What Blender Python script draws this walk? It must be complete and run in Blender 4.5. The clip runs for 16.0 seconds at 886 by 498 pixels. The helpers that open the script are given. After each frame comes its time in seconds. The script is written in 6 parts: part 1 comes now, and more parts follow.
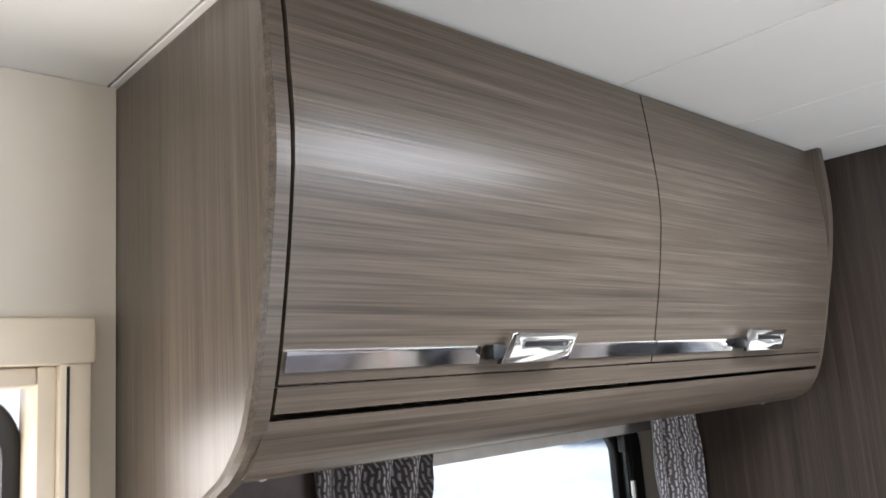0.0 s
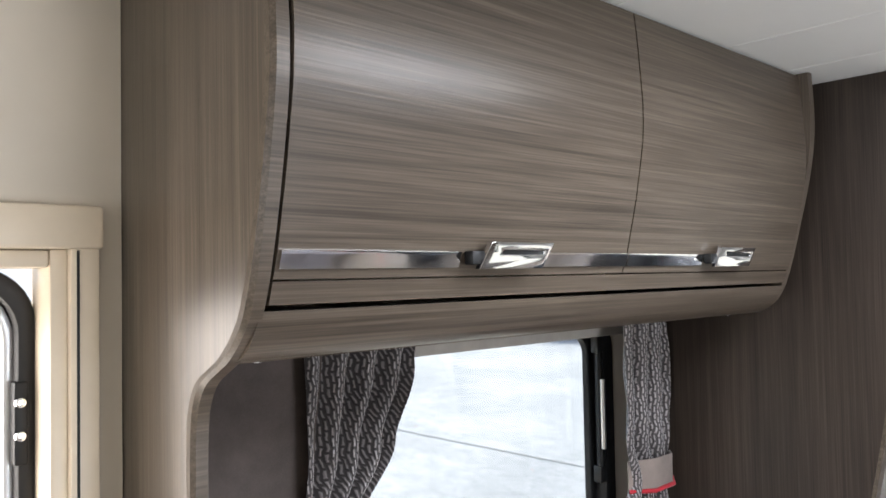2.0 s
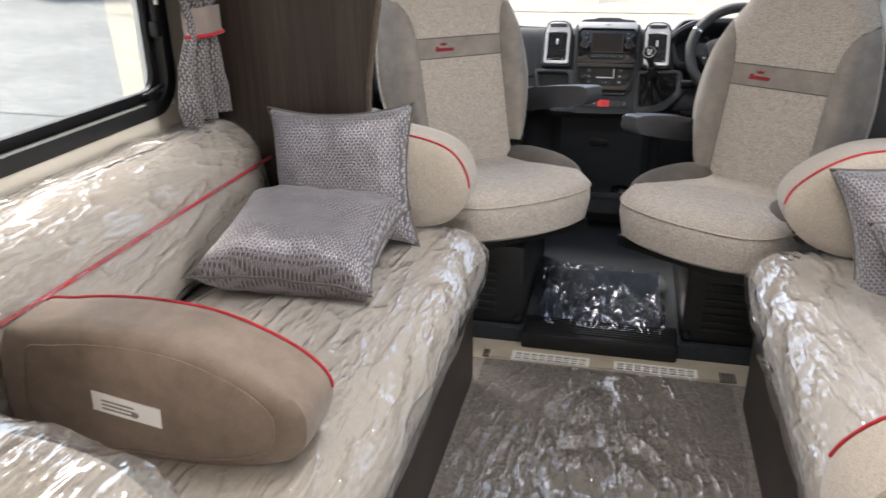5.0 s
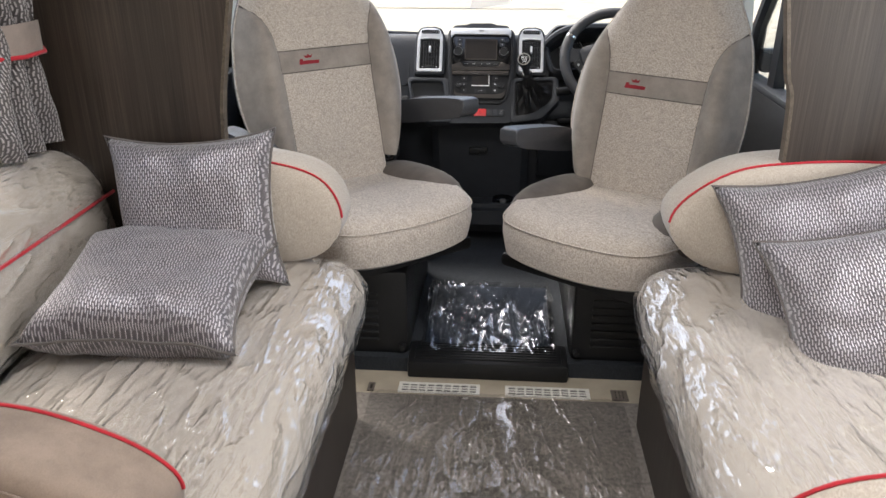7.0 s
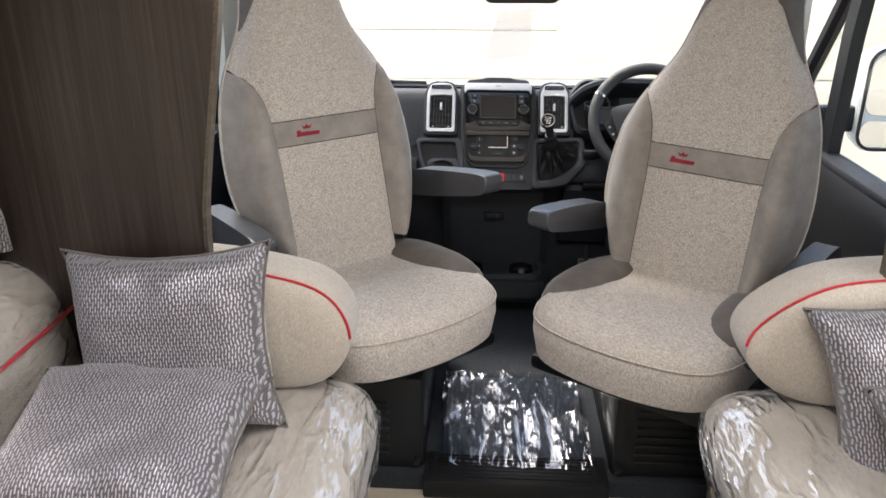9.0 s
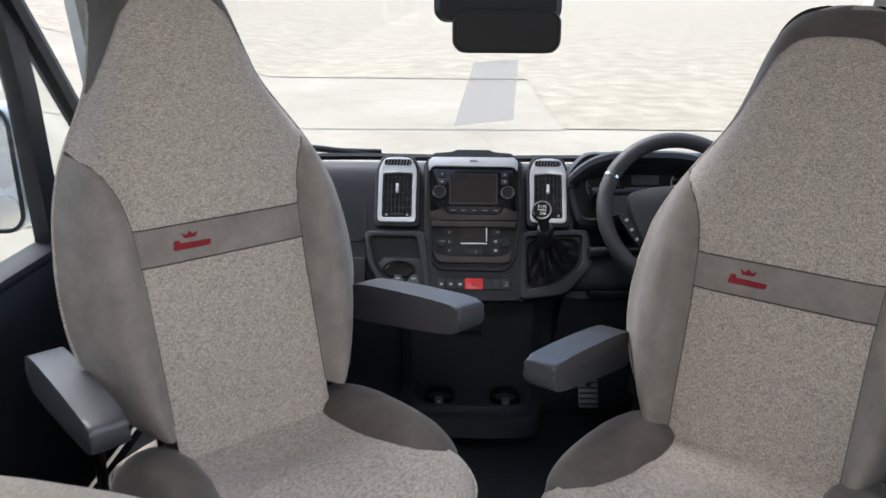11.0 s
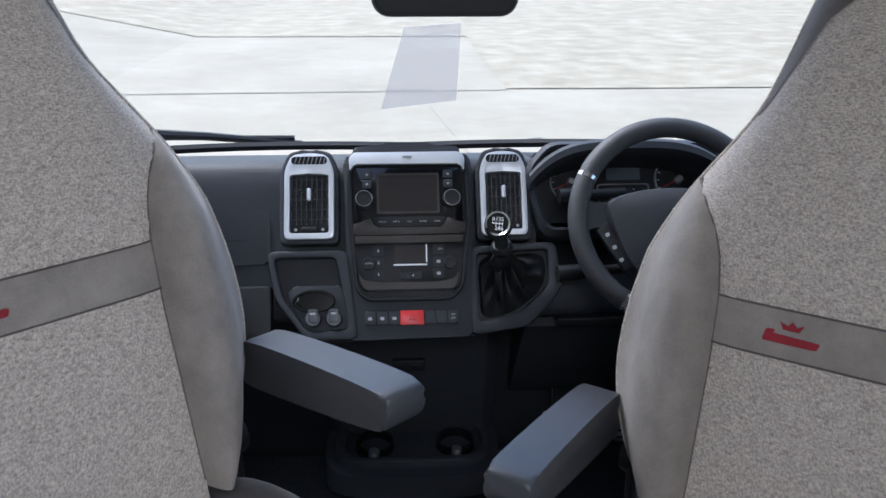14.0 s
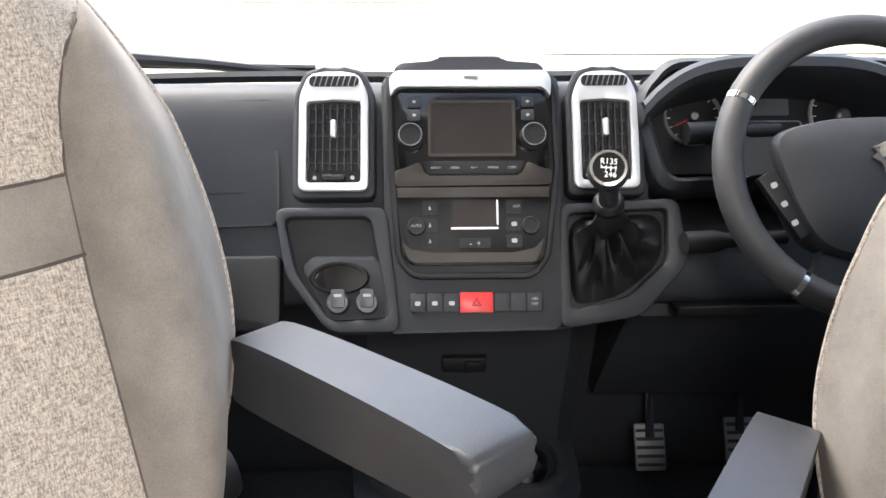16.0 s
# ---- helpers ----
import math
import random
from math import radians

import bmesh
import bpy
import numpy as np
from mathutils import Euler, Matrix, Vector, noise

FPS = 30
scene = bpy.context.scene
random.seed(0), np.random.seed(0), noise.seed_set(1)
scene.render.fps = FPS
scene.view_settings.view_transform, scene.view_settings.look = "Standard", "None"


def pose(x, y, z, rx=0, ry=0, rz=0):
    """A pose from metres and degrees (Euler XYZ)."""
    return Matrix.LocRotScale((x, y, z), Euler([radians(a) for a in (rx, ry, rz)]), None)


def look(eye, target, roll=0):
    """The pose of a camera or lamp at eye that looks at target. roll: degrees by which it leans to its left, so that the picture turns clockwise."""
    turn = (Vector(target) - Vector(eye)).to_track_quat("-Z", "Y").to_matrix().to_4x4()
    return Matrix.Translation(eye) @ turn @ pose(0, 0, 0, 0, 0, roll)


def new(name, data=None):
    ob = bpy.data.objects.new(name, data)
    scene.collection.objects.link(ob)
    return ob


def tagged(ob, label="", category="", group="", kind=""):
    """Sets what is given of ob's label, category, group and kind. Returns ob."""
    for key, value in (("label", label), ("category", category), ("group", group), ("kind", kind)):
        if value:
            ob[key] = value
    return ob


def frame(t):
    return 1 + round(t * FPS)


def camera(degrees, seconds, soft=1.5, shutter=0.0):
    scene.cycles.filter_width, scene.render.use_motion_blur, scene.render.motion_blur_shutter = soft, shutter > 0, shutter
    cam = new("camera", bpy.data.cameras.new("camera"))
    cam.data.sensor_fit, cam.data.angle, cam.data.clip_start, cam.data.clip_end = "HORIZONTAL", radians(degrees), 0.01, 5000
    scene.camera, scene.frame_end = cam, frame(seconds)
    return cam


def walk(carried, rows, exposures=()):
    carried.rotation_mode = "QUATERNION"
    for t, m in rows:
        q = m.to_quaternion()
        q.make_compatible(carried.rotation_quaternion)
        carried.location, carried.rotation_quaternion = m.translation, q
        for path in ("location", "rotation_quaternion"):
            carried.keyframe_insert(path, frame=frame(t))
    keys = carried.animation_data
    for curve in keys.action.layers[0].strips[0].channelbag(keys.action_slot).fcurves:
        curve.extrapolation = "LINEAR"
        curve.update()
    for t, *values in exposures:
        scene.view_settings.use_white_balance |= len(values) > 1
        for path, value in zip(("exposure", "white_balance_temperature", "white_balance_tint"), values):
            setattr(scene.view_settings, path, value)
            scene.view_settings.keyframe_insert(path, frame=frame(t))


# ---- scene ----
cam = camera(59.7, 16.0, shutter=0.4)
EXPOSURES = [
    (0.0, 2.25, 5900, 10), (1.0, 2.2, 5900, 10), (2.0, 2.0, 6050, 10), (2.5, 1.75, 6300, 10), (3.0, 1.75, 6500, 10), (3.5, 1.6, 6700, 10), (4.5, 1.58, 6600, 10), (5.0, 1.72, 6600, 10), (8.0, 1.8, 6600, 10), (9.2, 1.85, 6600, 10),
    (11.3, 1.25, 6000, 10), (12.0, 1.17, 5800, 10), (14.0, 1.27, 5600, 10), (15.0, 1.42, 5580, 10), (15.5, 1.8, 5700, 10), (16.0, 2.5, 6700, 10),
]
PATH = [
    (0, (-0.049, 0.036, 1.509), (-1.493, 1.377, 1.85), -4.1),
    (0.5, (-0.018, 0.019, 1.512), (-1.493, 1.351, 1.739), -2.6),
    (1, (-0.025, 0.003, 1.525), (-1.485, 1.363, 1.66), -1.7),
    (1.5, (-0.014, 0.013, 1.52), (-1.482, 1.365, 1.655), -2.1),
    (2, (0.003, 0.004, 1.517), (-1.462, 1.364, 1.588), -1.1),
    (2.5, (0.01, -0.034, 1.439), (-1.456, 1.327, 1.466), -2.3),
    (3, (-0.019, -0.097, 1.387), (-1.453, 1.29, 1.251), -2.2),
    (3.5, (0.028, -0.181, 1.314), (-1.278, 1.297, 0.986), -2.0),
    (4, (0.047, -0.255, 1.25), (-0.984, 1.363, 0.686), -1.7),
    (4.5, (0.078, -0.281, 1.252), (-0.615, 1.454, 0.539), -1.0),
    (5, (0.095, -0.3, 1.279), (-0.34, 1.495, 0.511), -0.7),
    (7.5, (0.083, -0.051, 1.313), (-0.056, 1.785, 0.533), -0.1),
    (8, (0.099, 0.028, 1.331), (-0.041, 1.866, 0.555), -0.1),
    (8.5, (0.054, 0.169, 1.361), (-0.078, 2.007, 0.583), 0.0),
    (9, (-0.02, 0.26, 1.392), (-0.141, 2.111, 0.645), -0.1),
    (11.5, (-0.036, 1.051, 1.334), (-0.03, 2.948, 0.701), 0.3),
    (12, (0.015, 1.019, 1.379), (0.081, 2.914, 0.742), 0.2),
    (12.5, (0.066, 1.001, 1.386), (0.162, 2.891, 0.739), 0.3),
    (13, (0.066, 1.087, 1.363), (0.169, 2.97, 0.697), 0.2),
    (13.5, (0.013, 1.303, 1.325), (0.12, 3.173, 0.624), 0.3),
    (14, (-0.012, 1.453, 1.318), (0.088, 3.309, 0.58), 0.1),
    (14.5, (0.004, 1.621, 1.298), (0.109, 3.462, 0.525), 0.0),
    (15, (-0.013, 1.757, 1.231), (0.08, 3.594, 0.445), 0.2),
    (15.5, (-0.053, 1.827, 1.158), (0.018, 3.666, 0.375), 0.0),
    (16, (-0.066, 1.86, 1.13), (-0.029, 3.694, 0.332), -0.0),
]
walk(cam, [(t, look(eye, target, roll)) for t, eye, target, roll in PATH], EXPOSURES)

# ---- light ----
world = bpy.data.worlds.new("sky")
scene.world = world
world.use_nodes = True
wn = world.node_tree.nodes
sky = wn.new("ShaderNodeTexSky")
sky.sky_type = "NISHITA"
sky.sun_disc = False
sky.sun_elevation, sky.sun_rotation = radians(57), radians(-45)
sky.air_density, sky.dust_density = 1.0, 3.0
wn["Background"].inputs["Strength"].default_value = 0.15
world.node_tree.links.new(sky.outputs["Color"], wn["Background"].inputs["Color"])
sun = new("sun", bpy.data.lights.new("sun", "SUN"))
sun.data.energy, sun.data.angle, sun.data.color = 2.0, radians(25), (1, 0.97, 0.93)
sun.matrix_world = look((0, 0, 0), (0.40, -0.40, -0.88))


def area_lamp(name, place, target, w, h, watts, colour=(1, 1, 1)):
    ob = new(name, bpy.data.lights.new(name, "AREA"))
    ob.data.shape, ob.data.size, ob.data.size_y, ob.data.energy, ob.data.color = "RECTANGLE", w, h, watts, colour
    ob.matrix_world = look(place, target)
    return ob


# daylight in the openings that the camera never faces, plus an added rear fill
area_lamp("window_daylight", (1.24, 0.85, 1.13), (-1, 0.8, 1.0), 0.7, 0.5, 4.5, (0.97, 0.98, 1))
area_lamp("rooflight_daylight", (0.06, 0.95, 1.885), (0.06, 0.95, 0), 0.5, 0.5, 6, (0.98, 0.98, 1))
area_lamp("doorway_daylight", (-1.11, -0.03, 0.86), (0.6, 0.10, 0.95), 0.56, 1.3, 5.0, (1, 0.87, 0.74))
# added fill lamp; the rear wall behind it has no window
area_lamp("rear_fill", (0.1, -2.1, 1.3), (0.1, 1, 0.9), 1.2, 0.6, 4.5, (1, 0.98, 0.95))

# ---- materials ----
def nodes_of(name):
    m = bpy.data.materials.new(name)
    m.use_nodes = True
    t = m.node_tree
    return m, t, t.nodes["Principled BSDF"]


def ramp(t, source, stops):
    r = t.nodes.new("ShaderNodeValToRGB")
    e = r.color_ramp.elements
    while len(e) < len(stops):
        e.new(0.5)
    for el, (p, c) in zip(e, stops):
        el.position, el.color = p, (*c, 1)
    t.links.new(source, r.inputs["Fac"])
    return r.outputs["Color"]


def coords(t, scale=(1, 1, 1), rot=(0, 0, 0)):
    tc = t.nodes.new("ShaderNodeTexCoord")
    mp = t.nodes.new("ShaderNodeMapping")
    mp.inputs["Scale"].default_value = scale
    mp.inputs["Rotation"].default_value = [radians(a) for a in rot]
    t.links.new(tc.outputs["Object"], mp.inputs["Vector"])
    return mp.outputs["Vector"]


def noise_node(t, vec, scale, detail=4, rough=0.55):
    n = t.nodes.new("ShaderNodeTexNoise")
    n.inputs["Scale"].default_value, n.inputs["Detail"].default_value, n.inputs["Roughness"].default_value = scale, detail, rough
    t.links.new(vec, n.inputs["Vector"])
    return n.outputs["Fac"]


def bump(t, p, height, strength, distance=0.002, before=None):
    b = t.nodes.new("ShaderNodeBump")
    b.inputs["Strength"].default_value, b.inputs["Distance"].default_value = strength, distance
    t.links.new(height, b.inputs["Height"])
    if before:
        t.links.new(before, b.inputs["Normal"])
    t.links.new(b.outputs["Normal"], p.inputs["Normal"])
    return b.outputs["Normal"]


def mul(t, a, b, op="MULTIPLY"):
    m = t.nodes.new("ShaderNodeMath")
    m.operation = op
    for i, v in enumerate((a, b)):
        if isinstance(v, (int, float)):
            m.inputs[i].default_value = v
        else:
            t.links.new(v, m.inputs[i])
    return m.outputs[0]


def plain(name, colour, rough=0.5, metal=0.0, vary=0.12, scale=18, grain=300, relief=0.15, coat=0.0, spec=0.5):
    """Paint, plastic or metal: slight mottling, uneven gloss and a fine grain."""
    m, t, p = nodes_of(name)
    v = coords(t)
    a = noise_node(t, v, scale)
    lo, hi = [c * (1 - vary) for c in colour], [min(1, c * (1 + vary)) for c in colour]
    t.links.new(ramp(t, a, [(0.3, lo), (0.7, hi)]), p.inputs["Base Color"])
    r = t.nodes.new("ShaderNodeMapRange")
    r.inputs["To Min"].default_value, r.inputs["To Max"].default_value = max(0.02, rough - 0.06), min(1, rough + 0.06)
    t.links.new(noise_node(t, v, scale * 2.7), r.inputs["Value"])
    t.links.new(r.outputs["Result"], p.inputs["Roughness"])
    p.inputs["Metallic"].default_value = metal
    p.inputs["Coat Weight"].default_value = coat
    p.inputs["Specular IOR Level"].default_value = spec
    if relief:
        bump(t, p, noise_node(t, v, grain, 2), relief, 0.001)
    return m


def wood(name, along, dark, mid, light, rough=0.38, spec=0.32):
    """Foil-faced furniture board: fine streaks along one axis ('x', 'y' or 'z')."""
    m, t, p = nodes_of(name)
    k = {"x": (1.5, 110, 110), "y": (110, 1.5, 110), "z": (110, 110, 1.5)}[along]
    k2 = {"x": (5, 420, 420), "y": (420, 5, 420), "z": (420, 420, 5)}[along]
    k3 = {"x": (0.9, 16, 16), "y": (16, 0.9, 16), "z": (16, 16, 0.9)}[along]
    a, b, c = noise_node(t, coords(t, k), 1.0, 5, 0.6), noise_node(t, coords(t, k2), 1.0, 3), noise_node(t, coords(t, k3), 1.0, 3)
    mixed = mul(t, mul(t, mul(t, a, 0.46), mul(t, b, 0.42), "ADD"), mul(t, c, 0.12), "ADD")
    t.links.new(ramp(t, mixed, [(0.35, dark), (0.5, mid), (0.65, light)]), p.inputs["Base Color"])
    p.inputs["Roughness"].default_value = rough
    p.inputs["Specular IOR Level"].default_value = spec
    bump(t, p, b, 0.25, 0.0008)
    return m


def tweed(name, dark, light, scale=330, rough=0.95):
    """Woven upholstery: crossing yarns with flecks."""
    m, t, p = nodes_of(name)
    a = noise_node(t, coords(t, (scale * 0.65, scale * 0.65, scale * 3.6)), 1.0, 2)
    b = noise_node(t, coords(t, (scale * 3.0, scale * 3.0, scale * 0.6)), 1.0, 2)
    c = noise_node(t, coords(t), 60, 4, 0.7)
    f = mul(t, mul(t, mul(t, a, 0.36), mul(t, b, 0.56), "ADD"), mul(t, c, 0.08), "ADD")
    t.links.new(ramp(t, f, [(0.385, dark), (0.615, light)]), p.inputs["Base Color"])
    p.inputs["Roughness"].default_value = rough
    p.inputs["Sheen Weight"].default_value = 0.25
    bump(t, p, f, 0.5, 0.0012)
    return m


def velour(name, colour):
    m, t, p = nodes_of(name)
    v = coords(t)
    a, b = noise_node(t, v, 14, 5, 0.65), noise_node(t, v, 500, 2)
    f = mul(t, mul(t, a, 0.7), mul(t, b, 0.3), "ADD")
    t.links.new(ramp(t, f, [(0.35, [c * 0.78 for c in colour]), (0.65, [min(1, c * 1.2) for c in colour])]), p.inputs["Base Color"])
    p.inputs["Roughness"].default_value = 0.8
    p.inputs["Specular IOR Level"].default_value = 0.2
    p.inputs["Sheen Weight"].default_value = 0.2
    p.inputs["Sheen Roughness"].default_value = 0.4
    bump(t, p, f, 0.3, 0.001)
    return m


def jacquard(name, dark, light, su=95, sv=45, plane="xz", rough=0.38):
    """Shiny woven cloth: columns of short upright dashes, each column set off by half."""
    m, t, p = nodes_of(name)
    tc = t.nodes.new("ShaderNodeTexCoord")
    sep = t.nodes.new("ShaderNodeSeparateXYZ")
    t.links.new(tc.outputs["Object"], sep.inputs[0])
    wob = mul(t, noise_node(t, coords(t), 16, 3), 0.012)
    zig = mul(t, mul(t, mul(t, sep.outputs["XYZ".index(plane[1].upper())], sv), 1.0, "PINGPONG"), 0.35)
    c = mul(t, mul(t, mul(t, sep.outputs["XYZ".index(plane[0].upper())], wob, "ADD"), su), zig, "ADD")
    half = mul(t, mul(t, mul(t, c, 0, "FLOOR"), 2, "MODULO"), 0.5)
    r = mul(t, mul(t, mul(t, sep.outputs["XYZ".index(plane[1].upper())], wob, "ADD"), sv), half, "ADD")
    a = mul(t, 1.0, mul(t, mul(t, mul(t, mul(t, c, 0, "FRACT"), 0.5, "SUBTRACT"), 0, "ABSOLUTE"), 2.0), "SUBTRACT")
    b = mul(t, 1.0, mul(t, mul(t, mul(t, mul(t, r, 0, "FRACT"), 0.5, "SUBTRACT"), 0, "ABSOLUTE"), 2.0), "SUBTRACT")
    f = mul(t, mul(t, a, 0.95), mul(t, b, 2.2), "MINIMUM")
    f = mul(t, f, mul(t, noise_node(t, coords(t), 160, 2), 0.5), "ADD")
    t.links.new(ramp(t, f, [(0.66, dark), (1.0, light)]), p.inputs["Base Color"])
    p.inputs["Roughness"].default_value = rough
    p.inputs["Sheen Weight"].default_value = 0.25
    p.inputs["Metallic"].default_value = 0.22
    bump(t, p, f, 0.8, 0.0015)
    return m


def film(name, wrinkle=30, stretch=(1, 1, 1), strength=0.9, haze=0.10, gloss=0.10):
    """Thin clear protective film with wrinkles: mostly see-through, sharp gloss."""
    m, t, p = nodes_of(name)
    v = coords(t, stretch)
    a, b = noise_node(t, v, wrinkle, 3, 0.5), noise_node(t, v, wrinkle * 3.3, 2)
    ridge = mul(t, mul(t, 1.0, mul(t, mul(t, mul(t, a, 0.5, "SUBTRACT"), 0, "ABSOLUTE"), 4.0), "SUBTRACT"), 3, "POWER")
    f = mul(t, mul(t, ridge, 0.7), mul(t, b, 0.3), "ADD")
    p.inputs["Base Color"].default_value = (0.9, 0.92, 0.94, 1)
    p.inputs["Roughness"].default_value = 0.12
    p.inputs["Specular IOR Level"].default_value = 0.9
    n = bump(t, p, f, strength, 0.02)
    clear = t.nodes.new("ShaderNodeBsdfTransparent")
    mix = t.nodes.new("ShaderNodeMixShader")
    lw = t.nodes.new("ShaderNodeLayerWeight")
    t.links.new(n, lw.inputs["Normal"])
    gl = t.nodes.new("ShaderNodeBsdfGlossy")
    gl.inputs["Roughness"].default_value = 0.1
    gl.inputs["Color"].default_value = (1, 1, 1, 1)
    t.links.new(n, gl.inputs["Normal"])
    mix.inputs["Fac"].default_value = haze
    t.links.new(clear.outputs[0], mix.inputs[1])
    t.links.new(p.outputs[0], mix.inputs[2])
    mix2 = t.nodes.new("ShaderNodeMixShader")
    t.links.new(mul(t, mul(t, mul(t, lw.outputs["Facing"], 3, "POWER"), 0.8), gloss, "ADD"), mix2.inputs["Fac"])
    t.links.new(mix.outputs[0], mix2.inputs[1])
    t.links.new(gl.outputs[0], mix2.inputs[2])
    t.links.new(mix2.outputs[0], t.nodes["Material Output"].inputs["Surface"])
    return m


def glass(name, tint=(0.96, 0.98, 0.97)):
    m, t, p = nodes_of(name)
    clear = t.nodes.new("ShaderNodeBsdfTransparent")
    clear.inputs["Color"].default_value = (*tint, 1)
    gl = t.nodes.new("ShaderNodeBsdfGlossy")
    gl.inputs["Roughness"].default_value = 0.02
    lw = t.nodes.new("ShaderNodeLayerWeight")
    mix = t.nodes.new("ShaderNodeMixShader")
    t.links.new(mul(t, mul(t, mul(t, lw.outputs["Facing"], 5, "POWER"), 0.85), 0.035, "ADD"), mix.inputs["Fac"])
    t.links.new(clear.outputs[0], mix.inputs[1])
    t.links.new(gl.outputs[0], mix.inputs[2])
    t.links.new(mix.outputs[0], t.nodes["Material Output"].inputs["Surface"])
    return m


def ground_mat(name, lo, mid, hi, big=0.35, small=25, relief=0.5, along=1.0):
    m, t, p = nodes_of(name)
    v = coords(t, (1, along, 1))
    a, b, c = noise_node(t, v, big, 6, 0.6), noise_node(t, v, small, 4, 0.6), noise_node(t, v, small * 3, 2)
    f = mul(t, mul(t, mul(t, a, 0.5), mul(t, b, 0.3), "ADD"), mul(t, c, 0.2), "ADD")
    t.links.new(ramp(t, f, [(0.36, lo), (0.5, mid), (0.64, hi)]), p.inputs["Base Color"])
    p.inputs["Roughness"].default_value = 0.9
    bump(t, p, b, relief, 0.02)
    return m


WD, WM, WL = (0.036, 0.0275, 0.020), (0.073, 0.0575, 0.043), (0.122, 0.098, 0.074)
M_WOOD_Y = wood("grey_brown_wood_along", "y", WD, WM, WL, 0.33)
M_WOOD_Z = wood("grey_brown_wood_upright", "z", WD, WM, WL, 0.3, 0.5)
# for dark sofa bases, and cab partitions with their shade in the colour
M_WOOD_DARK = wood("dark_shaded_wood_upright", "z", (0.015, 0.0105, 0.008), (0.030, 0.0215, 0.016), (0.052, 0.038, 0.029), 0.5)
M_CREAM = plain("cream_wall_board", (0.60, 0.55, 0.47), 0.55, vary=0.05, scale=5, relief=0.05)
M_CREAMFR = plain("cream_plastic_frame", (0.70, 0.61, 0.48), 0.4, vary=0.04, relief=0.03)
M_CEIL = plain("white_ceiling_board", (0.78, 0.78, 0.75), 0.5, vary=0.03, scale=4, relief=0.03)
M_BLACK = plain("black_moulded_plastic", (0.009, 0.0092, 0.010), 0.45, relief=0.3, grain=900, spec=0.3)
M_DASH = plain("charcoal_dash_plastic", (0.026, 0.028, 0.032), 0.58, vary=0.08, relief=0.35, grain=1200, spec=0.35)
M_ARM = plain("charcoal_armrest_vinyl", (0.042, 0.044, 0.050), 0.36, vary=0.08, relief=0.3, grain=700, spec=0.7)
M_GLOSSBLK = plain("gloss_black_plastic", (0.006, 0.006, 0.007), 0.12, relief=0.0, spec=0.5)
M_RUBBER = plain("black_rubber", (0.007, 0.007, 0.008), 0.6, relief=0.2)
M_SILVER = plain("silver_trim_paint", (0.62, 0.63, 0.64), 0.35, 0.4, vary=0.04, relief=0.03)
M_CHROME = plain("polished_chrome", (0.82, 0.82, 0.83), 0.08, 1.0, vary=0.03, relief=0.0)
M_STEEL = plain("brushed_steel", (0.55, 0.55, 0.54), 0.35, 1.0)
M_BRONZE = plain("dark_bronze_gloss_trim", (0.042, 0.036, 0.031), 0.42, 0.0, relief=0.0, spec=0.22)
M_HEATER = plain("satin_black_panel", (0.005, 0.005, 0.006), 0.42, relief=0.0, spec=0.2)
M_PRINT = plain("pale_grey_print", (0.36, 0.36, 0.36), 0.5, vary=0.03, relief=0)
M_SLAT = plain("dark_slat_plastic", (0.04, 0.041, 0.044), 0.28, relief=0.0)
M_RED = plain("red_plastic", (0.55, 0.03, 0.03), 0.35, relief=0.05)
M_REDPIPE = velour("red_piping", (0.36, 0.02, 0.03))
M_WHITE = plain("white_print", (0.8, 0.8, 0.8), 0.5, vary=0.03, relief=0)
M_SCREEN = plain("dark_display_glass", (0.022, 0.019, 0.018), 0.1, relief=0)
M_TWEED = tweed("beige_tweed", (0.215, 0.182, 0.157), (0.585, 0.519, 0.452), 230)
M_VELOUR = velour("taupe_velour", (0.25, 0.22, 0.195))
# the taupe velour again, its colour darkened for how the nap shades
M_WING = velour("nap_shaded_taupe_velour", (0.105, 0.09, 0.08))
M_VELDARK = velour("dark_taupe_velour", (0.11, 0.095, 0.088))
M_SOFA = tweed("sofa_beige_weave", (0.27, 0.23, 0.19), (0.44, 0.382, 0.32), 260)
M_TAUPE = velour("brown_taupe_velour", (0.20, 0.155, 0.125))
M_BADGE = velour("dark_red_stitching", (0.23, 0.022, 0.03))
M_RING = plain("dark_metal_ring", (0.42, 0.42, 0.43), 0.3, 1.0, relief=0)
M_PILLOW = jacquard("silver_jacquard", (0.085, 0.075, 0.082), (0.43, 0.40, 0.42), 185, 66, "xz", 0.42)
M_CURT = jacquard("curtain_jacquard", (0.05, 0.044, 0.044), (0.31, 0.285, 0.285), 220, 62, "yz", 0.45)
M_LINING = velour("dark_curtain_lining", (0.085, 0.07, 0.064))
M_TIE = velour("taupe_tie_back", (0.20, 0.165, 0.145))
M_PIPE = velour("pillow_piping", (0.11, 0.097, 0.092))
M_CARPET = tweed("grey_brown_carpet", (0.07, 0.060, 0.053), (0.25, 0.222, 0.195), 135)
M_VINYL = plain("beige_vinyl_floor", (0.36, 0.31, 0.24), 0.5, vary=0.08)
M_CABMAT = tweed("dark_blue_grey_cab_mat", (0.006, 0.008, 0.011), (0.022, 0.026, 0.032), 250)
M_CABMAT.node_tree.nodes["Principled BSDF"].inputs["Sheen Weight"].default_value = 0.0
M_FILM_SEAT = film("seat_film", 14, (1, 0.3, 1), 0.6, 0.08, 0.11)
M_FILM_FLOOR = film("floor_film", 9, (1.6, 0.5, 1), 0.45, 0.0, 0.12)
